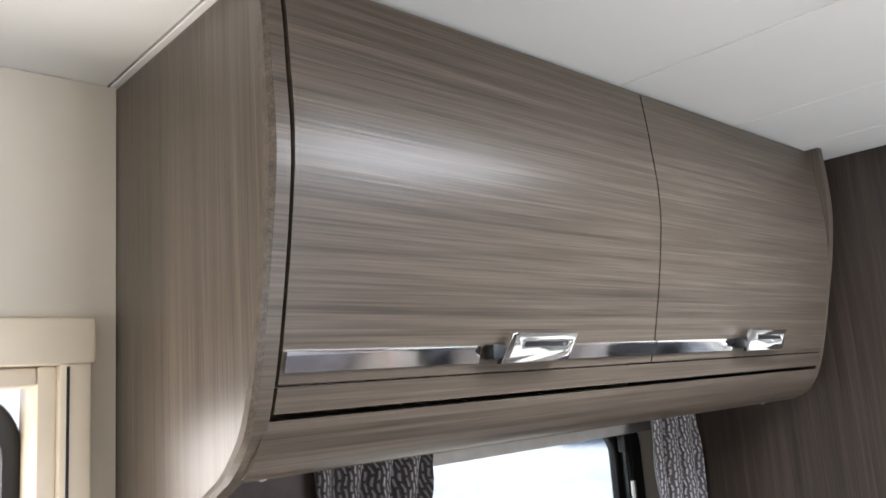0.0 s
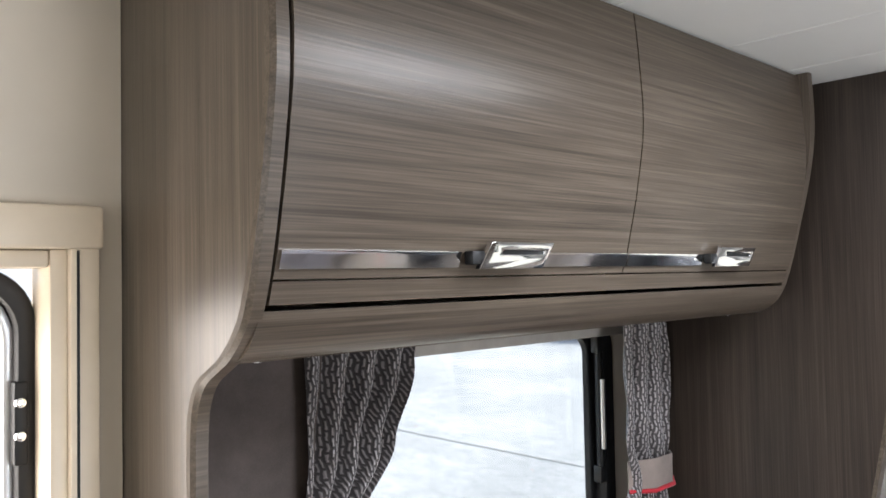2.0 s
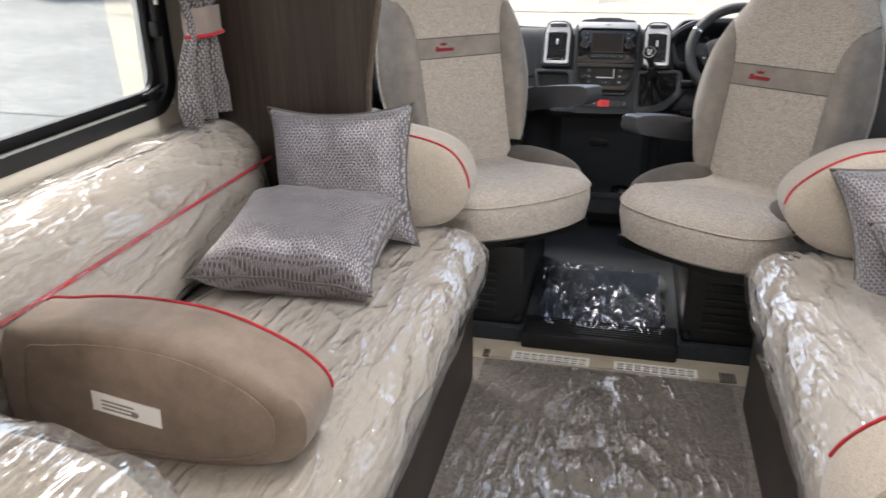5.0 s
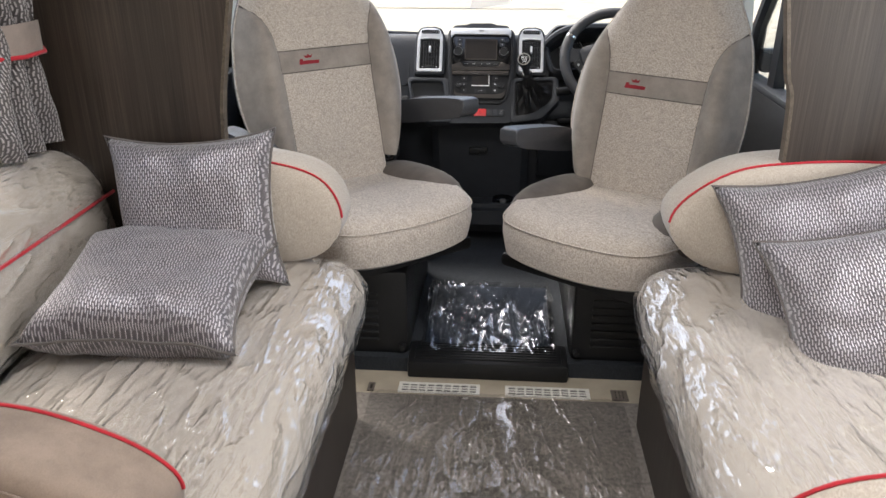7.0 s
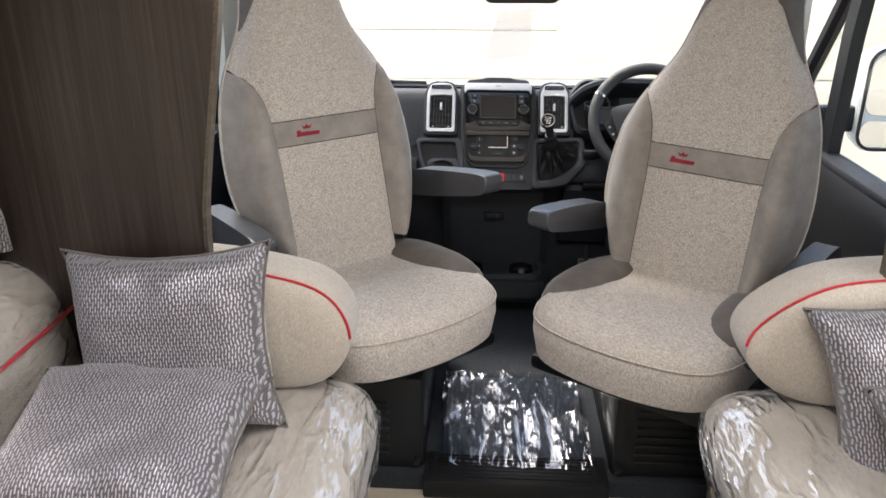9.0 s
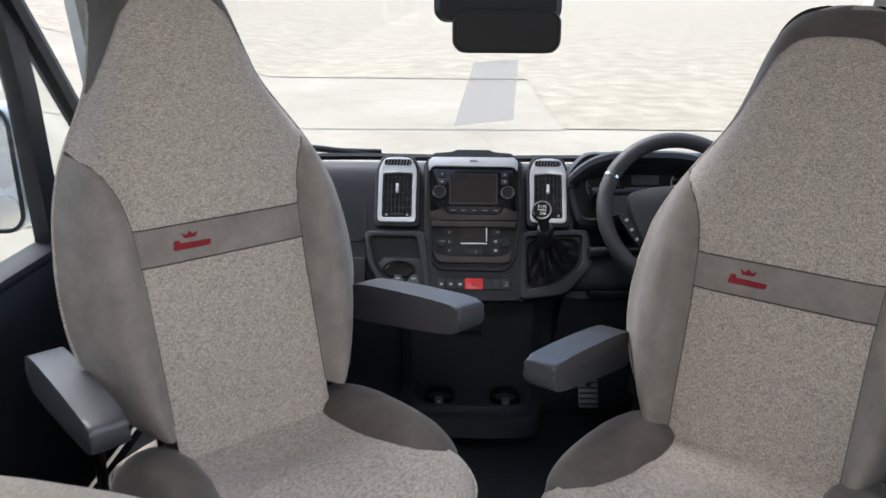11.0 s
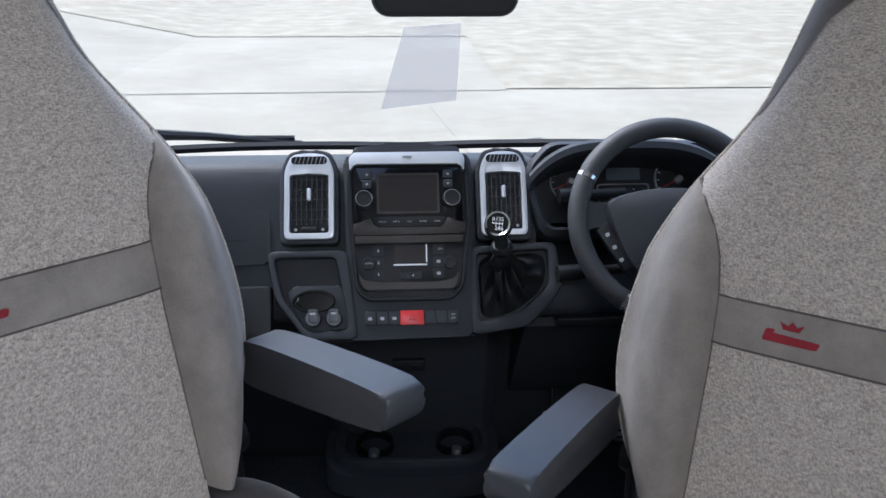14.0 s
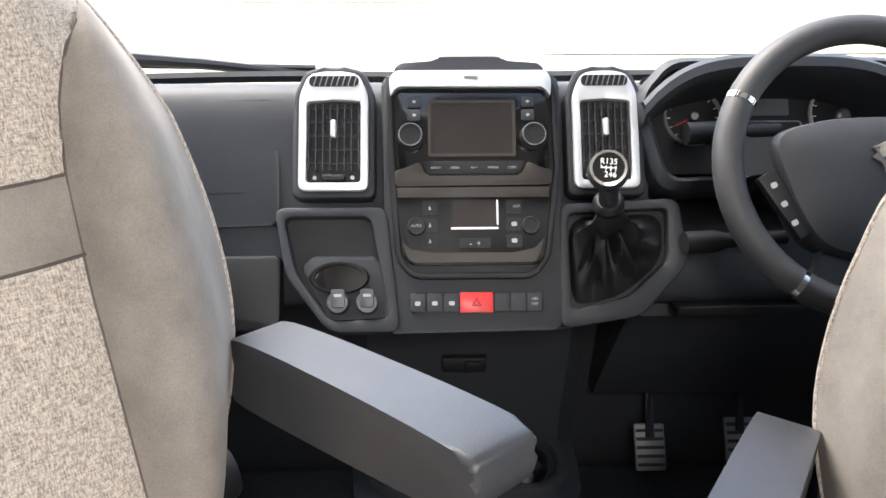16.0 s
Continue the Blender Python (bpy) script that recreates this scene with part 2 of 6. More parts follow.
M_FILM_MAT = film("mat_film", 9, (1.6, 0.45, 1), 0.5, 0.0, 0.16)
M_GLASS = glass("window_glass")
# darker copy of the yard concrete, against glare outside the side window
M_YARD = ground_mat("toned_down_yard_concrete", (0.14, 0.139, 0.128), (0.19, 0.187, 0.172), (0.26, 0.255, 0.235), 0.7, 6, 0.15)
M_CONC = ground_mat("pale_concrete", (0.27, 0.239, 0.182), (0.318, 0.283, 0.218), (0.365, 0.329, 0.259), 0.45, 4, 0.03)
M_GRAVEL = ground_mat("sandy_gravel", (0.22, 0.189, 0.134), (0.31, 0.270, 0.198), (0.41, 0.363, 0.28), 2.0, 18, 0.1)

# ---- mesh helpers ----
def finish(name, bm, material, smooth=False):
    bmesh.ops.recalc_face_normals(bm, faces=bm.faces)
    if name in ("ground", "gravel", "slab_joint", "pavement") and sum(f.normal.z for f in bm.faces) < 0:
        bmesh.ops.reverse_faces(bm, faces=bm.faces)
    me = bpy.data.meshes.new(name)
    bm.to_mesh(me)
    bm.free()
    me.materials.append(material)
    if smooth:
        for f in me.polygons:
            f.use_smooth = True
        me.set_sharp_from_angle(angle=radians(smooth if smooth > 1 else 40))
    return me


def part(name, bm, material, parent=None, label="", smooth=40):
    ob = new(name, finish(name, bm, material, smooth))
    if parent is not None:
        ob.parent = parent
    return tagged(ob, label)


def thing(name, label, category, place=(0, 0, 0), turn=0, group="", kind=""):
    ob = new(name)
    ob.empty_display_size = 0.05
    ob.matrix_world = pose(*place, 0, 0, turn)
    return tagged(ob, label, category, group, kind)


def piece(name, bm, material, label, category, group="", kind="", smooth=40):
    return tagged(part(name, bm, material, None, "", smooth), label, category, group, kind)


def bevel(bm, r, n=2):
    if r > 0:
        bmesh.ops.bevel(bm, geom=list(bm.edges), offset=r, segments=n, affect="EDGES", profile=0.5, clamp_overlap=True)
    return bm


def box(x0, x1, y0, y1, z0, z1, r=0.0, n=2, m=None):
    bm = bmesh.new()
    bmesh.ops.create_cube(bm, size=1)
    bmesh.ops.scale(bm, vec=(x1 - x0, y1 - y0, z1 - z0), verts=bm.verts)
    bmesh.ops.translate(bm, vec=((x0 + x1) / 2, (y0 + y1) / 2, (z0 + z1) / 2), verts=bm.verts)
    bevel(bm, r, n)
    if m is not None:
        bm.transform(m)
    return bm


def prism(points, depth, m=None, r=0.0, n=2):
    """A flat outline (x, y), pushed up by depth along z, with rounded rims; then set by m."""
    bm = bmesh.new()
    low = [bm.verts.new((x, y, 0)) for x, y in points]
    high = [bm.verts.new((x, y, depth)) for x, y in points]
    bm.faces.new(low[::-1])
    top = bm.faces.new(high)
    k = len(points)
    for i in range(k):
        bm.faces.new((low[i], low[(i + 1) % k], high[(i + 1) % k], high[i]))
    if r > 0:
        bmesh.ops.bevel(bm, geom=list(top.edges), offset=r, segments=n, affect="EDGES", profile=0.5, clamp_overlap=True)
    if m is not None:
        bm.transform(m)
    return bm


def rounded(w, h, r, n=5, cx=0.0, cy=0.0):
    """The outline of a rectangle with round corners."""
    r = min(r, w / 2 - 1e-4, h / 2 - 1e-4)
    out = []
    for qx, qy, a0 in ((1, 1, 0), (-1, 1, 90), (-1, -1, 180), (1, -1, 270)):
        for i in range(n + 1):
            a = radians(a0 + 90 * i / n)
            out.append((cx + qx * (w / 2 - r) + r * math.cos(a), cy + qy * (h / 2 - r) + r * math.sin(a)))
    return out


def smooth_line(points, n=6, closed=False):
    """A soft curve through the points (2D or 3D)."""
    p = [Vector(q) for q in points]
    k = len(p)
    out = []
    for i in range(k if closed else k - 1):
        a, b, c, d = (p[(i + j) % k] if closed else p[max(0, min(k - 1, i + j))] for j in (-1, 0, 1, 2))
        for s in range(n):
            u = s / n
            out.append(0.5 * (2 * b + (c - a) * u + (2 * a - 5 * b + 4 * c - d) * u * u + (3 * b - a - 3 * c + d) * u ** 3))
    if not closed:
        out.append(p[-1])
    return [tuple(q) for q in out]


def corners(points, r=0.006, n=4):
    """A polygon whose corners are rounded off by about r."""
    out, k = [], len(points)
    for i in range(k):
        a, b, c = (Vector(points[(i + j) % k]) for j in (-1, 0, 1))
        p = b + (a - b).normalized() * min(r, (a - b).length * 0.45)
        q = b + (c - b).normalized() * min(r, (c - b).length * 0.45)
        for j in range(n + 1):
            f = j / n
            out.append(tuple(p * (1 - f) ** 2 + b * (2 * f * (1 - f)) + q * f ** 2))
    return out


def shrink(points, d):
    """The polygon moved in by d along all its sides."""
    area = sum(a[0] * b[1] - b[0] * a[1] for a, b in zip(points, points[1:] + points[:1]))
    sg = 1 if area > 0 else -1
    out, k = [], len(points)
    for i in range(k):
        a, b, c = (Vector(points[(i + j) % k]) for j in (-1, 0, 1))
        e, f = (b - a).normalized(), (c - b).normalized()
        m = Vector((-e.y - f.y, e.x + f.x)) * sg
        m = m.normalized() * (d / max(0.35, m.length / 2))
        out.append(tuple(b + m))
    return out


def ring_frame(outer, inner, depth, m=None, r=0.0):
    """A frame between two outlines with the same number of points."""
    bm = bmesh.new()
    k = len(outer)
    v = [[bm.verts.new((x, y, z)) for x, y in o] for o, z in ((outer, 0), (outer, depth), (inner, depth), (inner, 0))]
    tops = []
    for j in range(4):
        for i in range(k):
            f = bm.faces.new((v[j][i], v[j][(i + 1) % k], v[(j + 1) % 4][(i + 1) % k], v[(j + 1) % 4][i]))
            if j == 1:
                tops.append(f)
    if r > 0:
        es = {e for f in tops for e in f.edges if sum(g in tops for g in e.link_faces) == 1}
        bmesh.ops.bevel(bm, geom=list(es), offset=r, segments=2, affect="EDGES", profile=0.5, clamp_overlap=True)
    if m is not None:
        bm.transform(m)
    return bm


def tube(points, radius, n=8, closed=False, cap=True):
    """A round bar along a line of points; radius may be a list."""
    p = [Vector(q) for q in points]
    k = len(p)
    bm = bmesh.new()
    rings = []
    ref = Vector((0.12, 0.31, 0.94))
    for i in range(k):
        d = (p[(i + 1) % k] - p[i - 1]) if closed else (p[min(i + 1, k - 1)] - p[max(i - 1, 0)])
        d.normalize()
        a = d.cross(ref)
        if a.length < 0.05:
            a = d.cross(Vector((1, 0, 0)))
        a.normalize()
        b = d.cross(a)
        r = radius[i] if isinstance(radius, (list, tuple)) else radius
        rings.append([bm.verts.new(p[i] + a * (r * math.cos(2 * math.pi * j / n)) + b * (r * math.sin(2 * math.pi * j / n))) for j in range(n)])
    for i in range(k if closed else k - 1):
        q, w = rings[i], rings[(i + 1) % k]
        for j in range(n):
            bm.faces.new((q[j], q[(j + 1) % n], w[(j + 1) % n], w[j]))
    if cap and not closed:
        bm.faces.new(rings[0][::-1])
        bm.faces.new(rings[-1])
    return bm


def lathe(profile, n=24, m=None):
    """Turned shape about z from (radius, z) points; open or closed by zero radii."""
    bm = bmesh.new()
    rings = []
    for r, z in profile:
        if r < 1e-6:
            rings.append([bm.verts.new((0, 0, z))])
        else:
            rings.append([bm.verts.new((r * math.cos(2 * math.pi * j / n), r * math.sin(2 * math.pi * j / n), z)) for j in range(n)])
    for a, b in zip(rings, rings[1:]):
        for j in range(n):
            q = [a[j % len(a)], a[(j + 1) % len(a)], b[(j + 1) % len(b)], b[j % len(b)]]
            q = list(dict.fromkeys(q))
            if len(q) > 2:
                bm.faces.new(q)
    if m is not None:
        bm.transform(m)
    return bm


def sheet(fn, nu, nv, thick=0.0):
    """A surface from fn(u, v), u and v from 0 to 1; thick pushes a second skin behind it."""
    bm = bmesh.new()
    g = [[bm.verts.new(fn(i / nu, j / nv)) for j in range(nv + 1)] for i in range(nu + 1)]
    for i in range(nu):
        for j in range(nv):
            bm.faces.new((g[i][j], g[i + 1][j], g[i + 1][j + 1], g[i][j + 1]))
    if thick:
        bmesh.ops.recalc_face_normals(bm, faces=bm.faces)
        bmesh.ops.solidify(bm, geom=list(bm.faces), thickness=thick)
    return bm


def loft(rings, cap=True, closed=True):
    bm = bmesh.new()
    vs = [[bm.verts.new(q) for q in r] for r in rings]
    k = len(vs[0])
    for a, b in zip(vs, vs[1:]):
        for j in range(k if closed else k - 1):
            bm.faces.new((a[j], a[(j + 1) % k], b[(j + 1) % k], b[j]))
    if cap:
        bm.faces.new(vs[0][::-1])
        bm.faces.new(vs[-1])
    return bm


def join(*bms):
    out = bmesh.new()
    for b in bms:
        me = bpy.data.meshes.new("tmp")
        b.to_mesh(me)
        b.free()
        out.from_mesh(me)
        bpy.data.meshes.remove(me)
    return out


def swap(m_cols):
    """A matrix from the images of the x, y and z axes and the origin."""
    x, y, z, o = [Vector(c) for c in m_cols]
    return Matrix(((x.x, y.x, z.x, o.x), (x.y, y.y, z.y, o.y), (x.z, y.z, z.z, o.z), (0, 0, 0, 1)))


def face_x(x, facing=1):
    """Outline (a, b) lies at (x, a, b) and is pushed towards +x or -x."""
    return swap(((0, 1, 0), (0, 0, 1), (1, 0, 0), (x, 0, 0))) if facing > 0 else swap(((0, 1, 0), (0, 0, 1), (-1, 0, 0), (x, 0, 0)))


def face_y(y, facing=-1):
    """Outline (a, b) lies at (a, y, b) and is pushed towards -y or +y."""
    return swap(((1, 0, 0), (0, 0, 1), (0, facing, 0), (0, y, 0)))


def wobble(bm, amount, scale, seed=0.0):
    for v in bm.verts:
        q = v.co * scale + Vector((seed, seed * 1.7, seed * 0.3))
        v.co += Vector(noise.noise_vector(q)) * amount
    return bm


# ---- the shell of the motorhome ----
XL, XR, TOP, BACK = -1.09, 1.27, 1.90, -2.2
DOOR = (-0.36, 0.303, 0.0, 1.56)
WIN = (0.52, 1.545, 0.85, 1.42)


def wall_with_holes(name, x, thick, y0, y1, z0, z1, holes, label):
    """An upright wall along y, cut up round its openings."""
    ys = sorted({y0, y1, *[h[0] for h in holes], *[h[1] for h in holes]})
    zs = sorted({z0, z1, *[h[2] for h in holes], *[h[3] for h in holes]})
    blocks = []
    for a, b in zip(ys, ys[1:]):
        for c, d in zip(zs, zs[1:]):
            if not any(h[0] <= a and b <= h[1] and h[2] <= c and d <= h[3] for h in holes):
                blocks.append(box(min(x, x + thick), max(x, x + thick), a, b, c, d))
    bm = join(*blocks)
    bmesh.ops.remove_doubles(bm, verts=bm.verts, dist=1e-5)
    return piece(name, bm, M_CREAM, label, "wall", kind="structure", smooth=0)


wall_with_holes("wall_west", XL, -0.04, BACK, 1.72, 0, TOP, [DOOR, WIN], "cream board side wall with a window and doorway")
wall_with_holes("wall_east", XR, 0.04, BACK, 1.72, 0, TOP, [(0.5, 1.5, 0.85, 1.42)], "cream board side wall with a window")
piece("wall_south", box(XL, XR, BACK - 0.04, BACK, 0, TOP), M_CREAM, "plain cream rear wall board", "wall", kind="structure", smooth=0)
piece("floor", box(XL, XR, BACK, 1.83, -0.05, 0.0), M_CARPET, "grey-brown carpet on the living floor", "carpet", kind="structure", smooth=0)
piece("floor", box(XL, XR, 1.832, 1.96, -0.05, -0.003), M_VINYL, "beige vinyl floor strip before the cab", "floor", kind="structure", smooth=0)
ceil = [box(XL, XR, a + 0.0015, b - 0.0015, TOP, TOP + 0.04, 0.0012, 1) for a, b in ((BACK, -1.2), (-1.2, -0.4), (-0.4, 0.36), (0.36, 0.93), (0.93, 1.26), (1.26, 1.5), (1.5, 1.9))]
piece("ceiling", join(*ceil, box(XL, XR, BACK, 1.9, TOP + 0.012, TOP + 0.05)), M_CEIL, "white ceiling boards with narrow joints", "ceiling", kind="structure", smooth=0)

# the tall board behind the entrance, with its shaped front edge
EDGE = [(-0.612, 1.80), (-0.609, 1.75), (-0.611, 1.70), (-0.625, 1.62), (-0.643, 1.543), (-0.661, 1.491), (-0.678, 1.466), (-0.706, 1.441), (-0.730, 1.428), (-0.760, 1.410), (-0.778, 1.377), (-0.782, 1.32)]
edge = smooth_line([(-0.622, 1.90), (-0.615, 1.85), *EDGE], 4)
board = thing("partition_board", "grey-brown wood-grain partition board with a shaped edge", "partition", (0, 0, 0))
part("board", prism([(XL, 0.0), (XL, TOP), *[(x - 0.012, z) for x, z in edge], (-0.768, 0.0)], 0.016, face_y(0.385), 0.003), M_WOOD_Z, board)
strip = [(x, 0.364, z) for x, z in edge] + [(-0.775, 0.364, 0.85), (-0.765, 0.364, 0.45)]
part("edge_strip", loft([[(x - 0.018, 0.3675, z - 0.002), (x - 0.006, 0.366, z - 0.003), (x, 0.370, z - 0.004), (x, 0.384, z - 0.004), (x - 0.006, 0.387, z - 0.003), (x - 0.018, 0.386, z - 0.002)] for x, _, z in strip]), M_WOOD_Y, board, "darker rounded lipping")

# locker above the window
locker = thing("overhead_locker", "grey-brown wood-grain overhead locker with two curved doors", "locker")


def face_profile(z):
    pts = [(1.93, -0.622), (1.85, -0.613), (1.75, -0.606), (1.70, -0.609), (1.62, -0.623), (1.543, -0.641), (1.491, -0.659), (1.455, -0.68), (1.435, -0.70)]
    for (za, xa), (zb, xb) in zip(pts, pts[1:]):
        if z >= zb:
            return xb + (xa - xb) * (z - zb) / (za - zb)
    return pts[-1][1]


def locker_panel(y0, y1, z0, z1, back=0.018, out=0.0):
    zs = [z0 + (z1 - z0) * i / 14 for i in range(15)]
    ring = [(face_profile(z) + out, z) for z in zs] + [(face_profile(z) - back, z) for z in reversed(zs)]
    m = swap(((1, 0, 0), (0, 0, 1), (0, 1, 0), (0, y0, 0)))
    return prism(ring, y1 - y0, m)


part("body", box(XL + 0.005, -0.715, 0.380, 1.548, 1.432, 1.445, 0.002, 1), M_WOOD_Y, locker)
part("valance", loft([[(x, y, z) for x, z in ((-0.664, 1.486), (-0.667, 1.475), (-0.682, 1.452), (-0.70, 1.438), (-0.72, 1.432), (-0.73, 1.438), (-0.71, 1.486))] for y in (0.380, 1.54)]), M_WOOD_Y, locker)
part("lower_rail", locker_panel(0.3875, 1.535, 1.492, 1.515), M_WOOD_Y, locker)
JOINT = 0.968
for y0, y1 in ((0.3875, JOINT - 0.0015), (JOINT + 0.0015, 1.535)):
    part("door", locker_panel(y0, y1, 1.517, 1.895), M_WOOD_Y, locker)
for y0, y1 in ((0.390, 0.628), (0.76, JOINT - 0.002), (JOINT + 0.002, 1.185)):
    part("chrome_strip", locker_panel(y0, y1, 1.527, 1.545, 0.004, 0.0035), M_CHROME, locker, "polished chrome strip")


def locker_handle(y0, y1):
    x = face_profile(1.54) + 0.014
    m = swap(((0, 1, 0), (0.12, 0, 1), (1, 0, -0.05), (x, 0, 1.541)))
    k = 0.02
    outer = [(y1, 0.016), (y0 + k, 0.016), (y0, -0.016), (y1 - k, -0.016)]
    inner = [(y1 - 0.014, 0.006), (y0 + 0.04, 0.006), (y0 + 0.036, 0.001), (y1 - 0.02, 0.001)]
    h = part("handle", ring_frame(outer, inner, 0.007, m, 0.002), M_CHROME, locker, "chrome angled pull handle")
    part("grip_slot", prism(inner, 0.002, m), M_BLACK, h, "dark slot")
    part("mount", box(x - 0.012, x + 0.003, y0 - 0.008, y0 + 0.012, 1.530, 1.546, 0.002), M_BLACK, h)


locker_handle(0.642, 0.775)
locker_handle(1.195, 1.335)
for yy in (0.43, 1.50):
    part("clip", lathe([(0, -0.006), (0.005, -0.005), (0.006, 0)], 12, pose(-0.76, yy, 1.432)), M_WHITE, locker, "small white clip")
endp = smooth_line([(-0.600, 1.90), (-0.597, 1.80), (-0.606, 1.716), (-0.63, 1.608), (-0.664, 1.487), (-0.70, 1.441), (-0.74, 1.43)], 4)
part("end_cap", prism([(XL + 0.005, 1.43), (XL + 0.005, 1.90), *endp], 0.02, face_y(1.556), 0.004), M_WOOD_Z, locker)

# tall board between the sofa and the cab, its shade put into the colour
tall = smooth_line([(-0.485, 1.9), (-0.49, 1.55), (-0.495, 1.40), (-0.522, 1.217), (-0.562, 1.0), (-0.582, 0.84), (-0.585, 0.5)], 5)
cabboard = thing("cab_partition", "grey-brown wood-grain upright panel beside the cab, shade in its colour", "partition")
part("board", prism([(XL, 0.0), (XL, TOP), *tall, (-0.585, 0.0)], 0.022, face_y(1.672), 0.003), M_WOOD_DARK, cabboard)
part("edge_strip", loft([[(x - 0.002, 1.648, z), (x + 0.006, 1.648, z), (x + 0.006, 1.674, z), (x - 0.002, 1.674, z)] for x, z in tall]), M_WOOD_Y, cabboard, "rounded edge lipping")
tallr = smooth_line([(0.615, 1.9), (0.625, 1.55), (0.635, 1.40), (0.678, 1.2), (0.712, 1.0), (0.735, 0.84), (0.74, 0.0)], 5)
cabboard2 = thing("cab_partition", "grey-brown wood-grain upright panel beside the driver, shade in its colour", "partition")
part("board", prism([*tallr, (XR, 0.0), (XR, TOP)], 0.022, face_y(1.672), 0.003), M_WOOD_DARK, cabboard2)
part("edge_strip", loft([[(x - 0.006, 1.648, z), (x + 0.002, 1.648, z), (x + 0.002, 1.674, z), (x - 0.006, 1.674, z)] for x, z in tallr]), M_WOOD_Y, cabboard2, "rounded edge lipping")

# window beside the sofa
win = tagged(thing("window_1", "black-framed hinged caravan window with a grey blind", "window"), kind="structure")
y0, y1, z0, z1 = WIN
cy, cz = (y0 + y1) / 2, (z0 + z1) / 2
part("window_frame", ring_frame(rounded(y1 - y0 + 0.03, z1 - z0 + 0.03, 0.10, 8, cy, cz), rounded(y1 - y0 - 0.05, z1 - z0 - 0.05, 0.06, 8, cy, cz), 0.034, face_x(XL - 0.026), 0.006), M_RUBBER, win, "black rubber frame")
part("inner_sash", ring_frame(rounded(y1 - y0 - 0.05, z1 - z0 - 0.05, 0.06, 8, cy, cz), rounded(y1 - y0 - 0.10, z1 - z0 - 0.10, 0.045, 8, cy, cz), 0.016, face_x(XL - 0.035), 0.004), M_BLACK, win)
pane = part("pane", prism(rounded(y1 - y0 - 0.06, z1 - z0 - 0.06, 0.05, 8, cy, cz), 0.004, face_x(XL - 0.036)), M_GLASS, win)
pane.visible_shadow = False
for yy in (0.72, 1.45):
    latch = part("latch", join(box(XL - 0.012, XL + 0.012, yy - 0.03, yy + 0.03, 0.885, 0.9, 0.004), tube([(XL + 0.006, yy - 0.035, 0.897), (XL + 0.012, yy, 0.906), (XL + 0.012, yy + 0.035, 0.912)], 0.006)), M_BLACK, win)
part("stay", join(tube([(XL + 0.004, 1.505, 1.06), (XL + 0.004, 1.505, 1.34)], 0.009), box(XL - 0.01, XL + 0.012, 1.493, 1.517, 1.03, 1.07, 0.004), box(XL - 0.01, XL + 0.012, 1.493, 1.517, 1.33, 1.37, 0.004)), M_BLACK, win)
part("stay_rod", tube([(XL + 0.016, 1.502, 1.11), (XL + 0.016, 1.502, 1.27)], 0.006), M_STEEL, win, "bare steel rod")
part("blind_cassette", join(box(XL, XL + 0.05, 0.42, 1.6, 1.405, 1.43, 0.006), box(XL, XL + 0.035, 0.42, 1.6, 1.372, 1.40, 0.006)), plain("grey_blind", (0.33, 0.31, 0.28), 0.5), win, "grey roller blind cassette")

# entrance doorway
LIN = -0.985
lin = wall_with_holes("wall_west_lining", XL + 0.002, LIN - XL - 0.002, -1.2, 0.3685, 0, TOP - 0.001, [(DOOR[0], DOOR[1], DOOR[2], DOOR[3])], "cream lining board round the entrance door")
dw = tagged(thing("door_1", "cream entrance doorway with black seals and opened door", "door"), kind="structure")
a0, a1, zt = DOOR[0], DOOR[1], DOOR[3]
part("door_frame", join(box(LIN - 0.10, LIN + 0.022, a1 - 0.002, a1 + 0.032, 0, zt, 0.004), box(LIN - 0.10, LIN + 0.022, a0 - 0.05, a0 + 0.002, 0, zt, 0.004), box(LIN - 0.10, LIN + 0.026, a0 - 0.054, a1 + 0.036, zt - 0.002, zt + 0.05, 0.005)), M_CREAMFR, dw)
part("frame_joint", box(LIN + 0.018, LIN + 0.0235, a1 + 0.005, a1 + 0.008, 0, zt - 0.004), M_BLACK, dw)
part("inner_reveal", join(box(LIN - 0.06, LIN + 0.012, a1 - 0.022, a1 - 0.001, 0, zt - 0.002, 0.004), box(LIN - 0.06, LIN + 0.012, a0, a1 - 0.022, zt - 0.024, zt - 0.003, 0.004)), M_CREAMFR, dw)


def door_ring(inset, width, depth, x, mat_, lab):
    hh, ww = zt + 0.10, a1 - a0
    o = rounded(ww - 2 * inset, hh - inset * 2, 0.07, 8, (a0 + a1) / 2, zt - hh / 2)
    i_ = rounded(ww - 2 * inset - 2 * width, hh - inset * 2 - 2 * width, 0.06, 8, (a0 + a1) / 2, zt - hh / 2)
    part("seal", ring_frame(o, i_, depth, face_x(x), min(width, depth) * 0.3), mat_, dw, lab)


door_ring(0.020, 0.022, 0.04, LIN - 0.085, M_RUBBER, "black rubber seal")
door_ring(0.040, 0.013, 0.03, LIN - 0.095, M_SILVER, "pale metal strip")
door_ring(0.052, 0.020, 0.03, LIN - 0.12, M_RUBBER, "black rubber seal")
part("lock_plate", box(LIN - 0.062, LIN - 0.042, a1 - 0.046, a1 - 0.030, 1.30, 1.40, 0.003), M_BLACK, dw, "black lock plate")
for zz in (1.335, 1.375):
    part("screw", lathe([(0, 0.004), (0.006, 0.003), (0.007, 0)], 12, Matrix.Translation((LIN - 0.043, a1 - 0.039, zz)) @ pose(0, 0, 0, 0, 90, 0)), M_CHROME, dw, "bright screw")
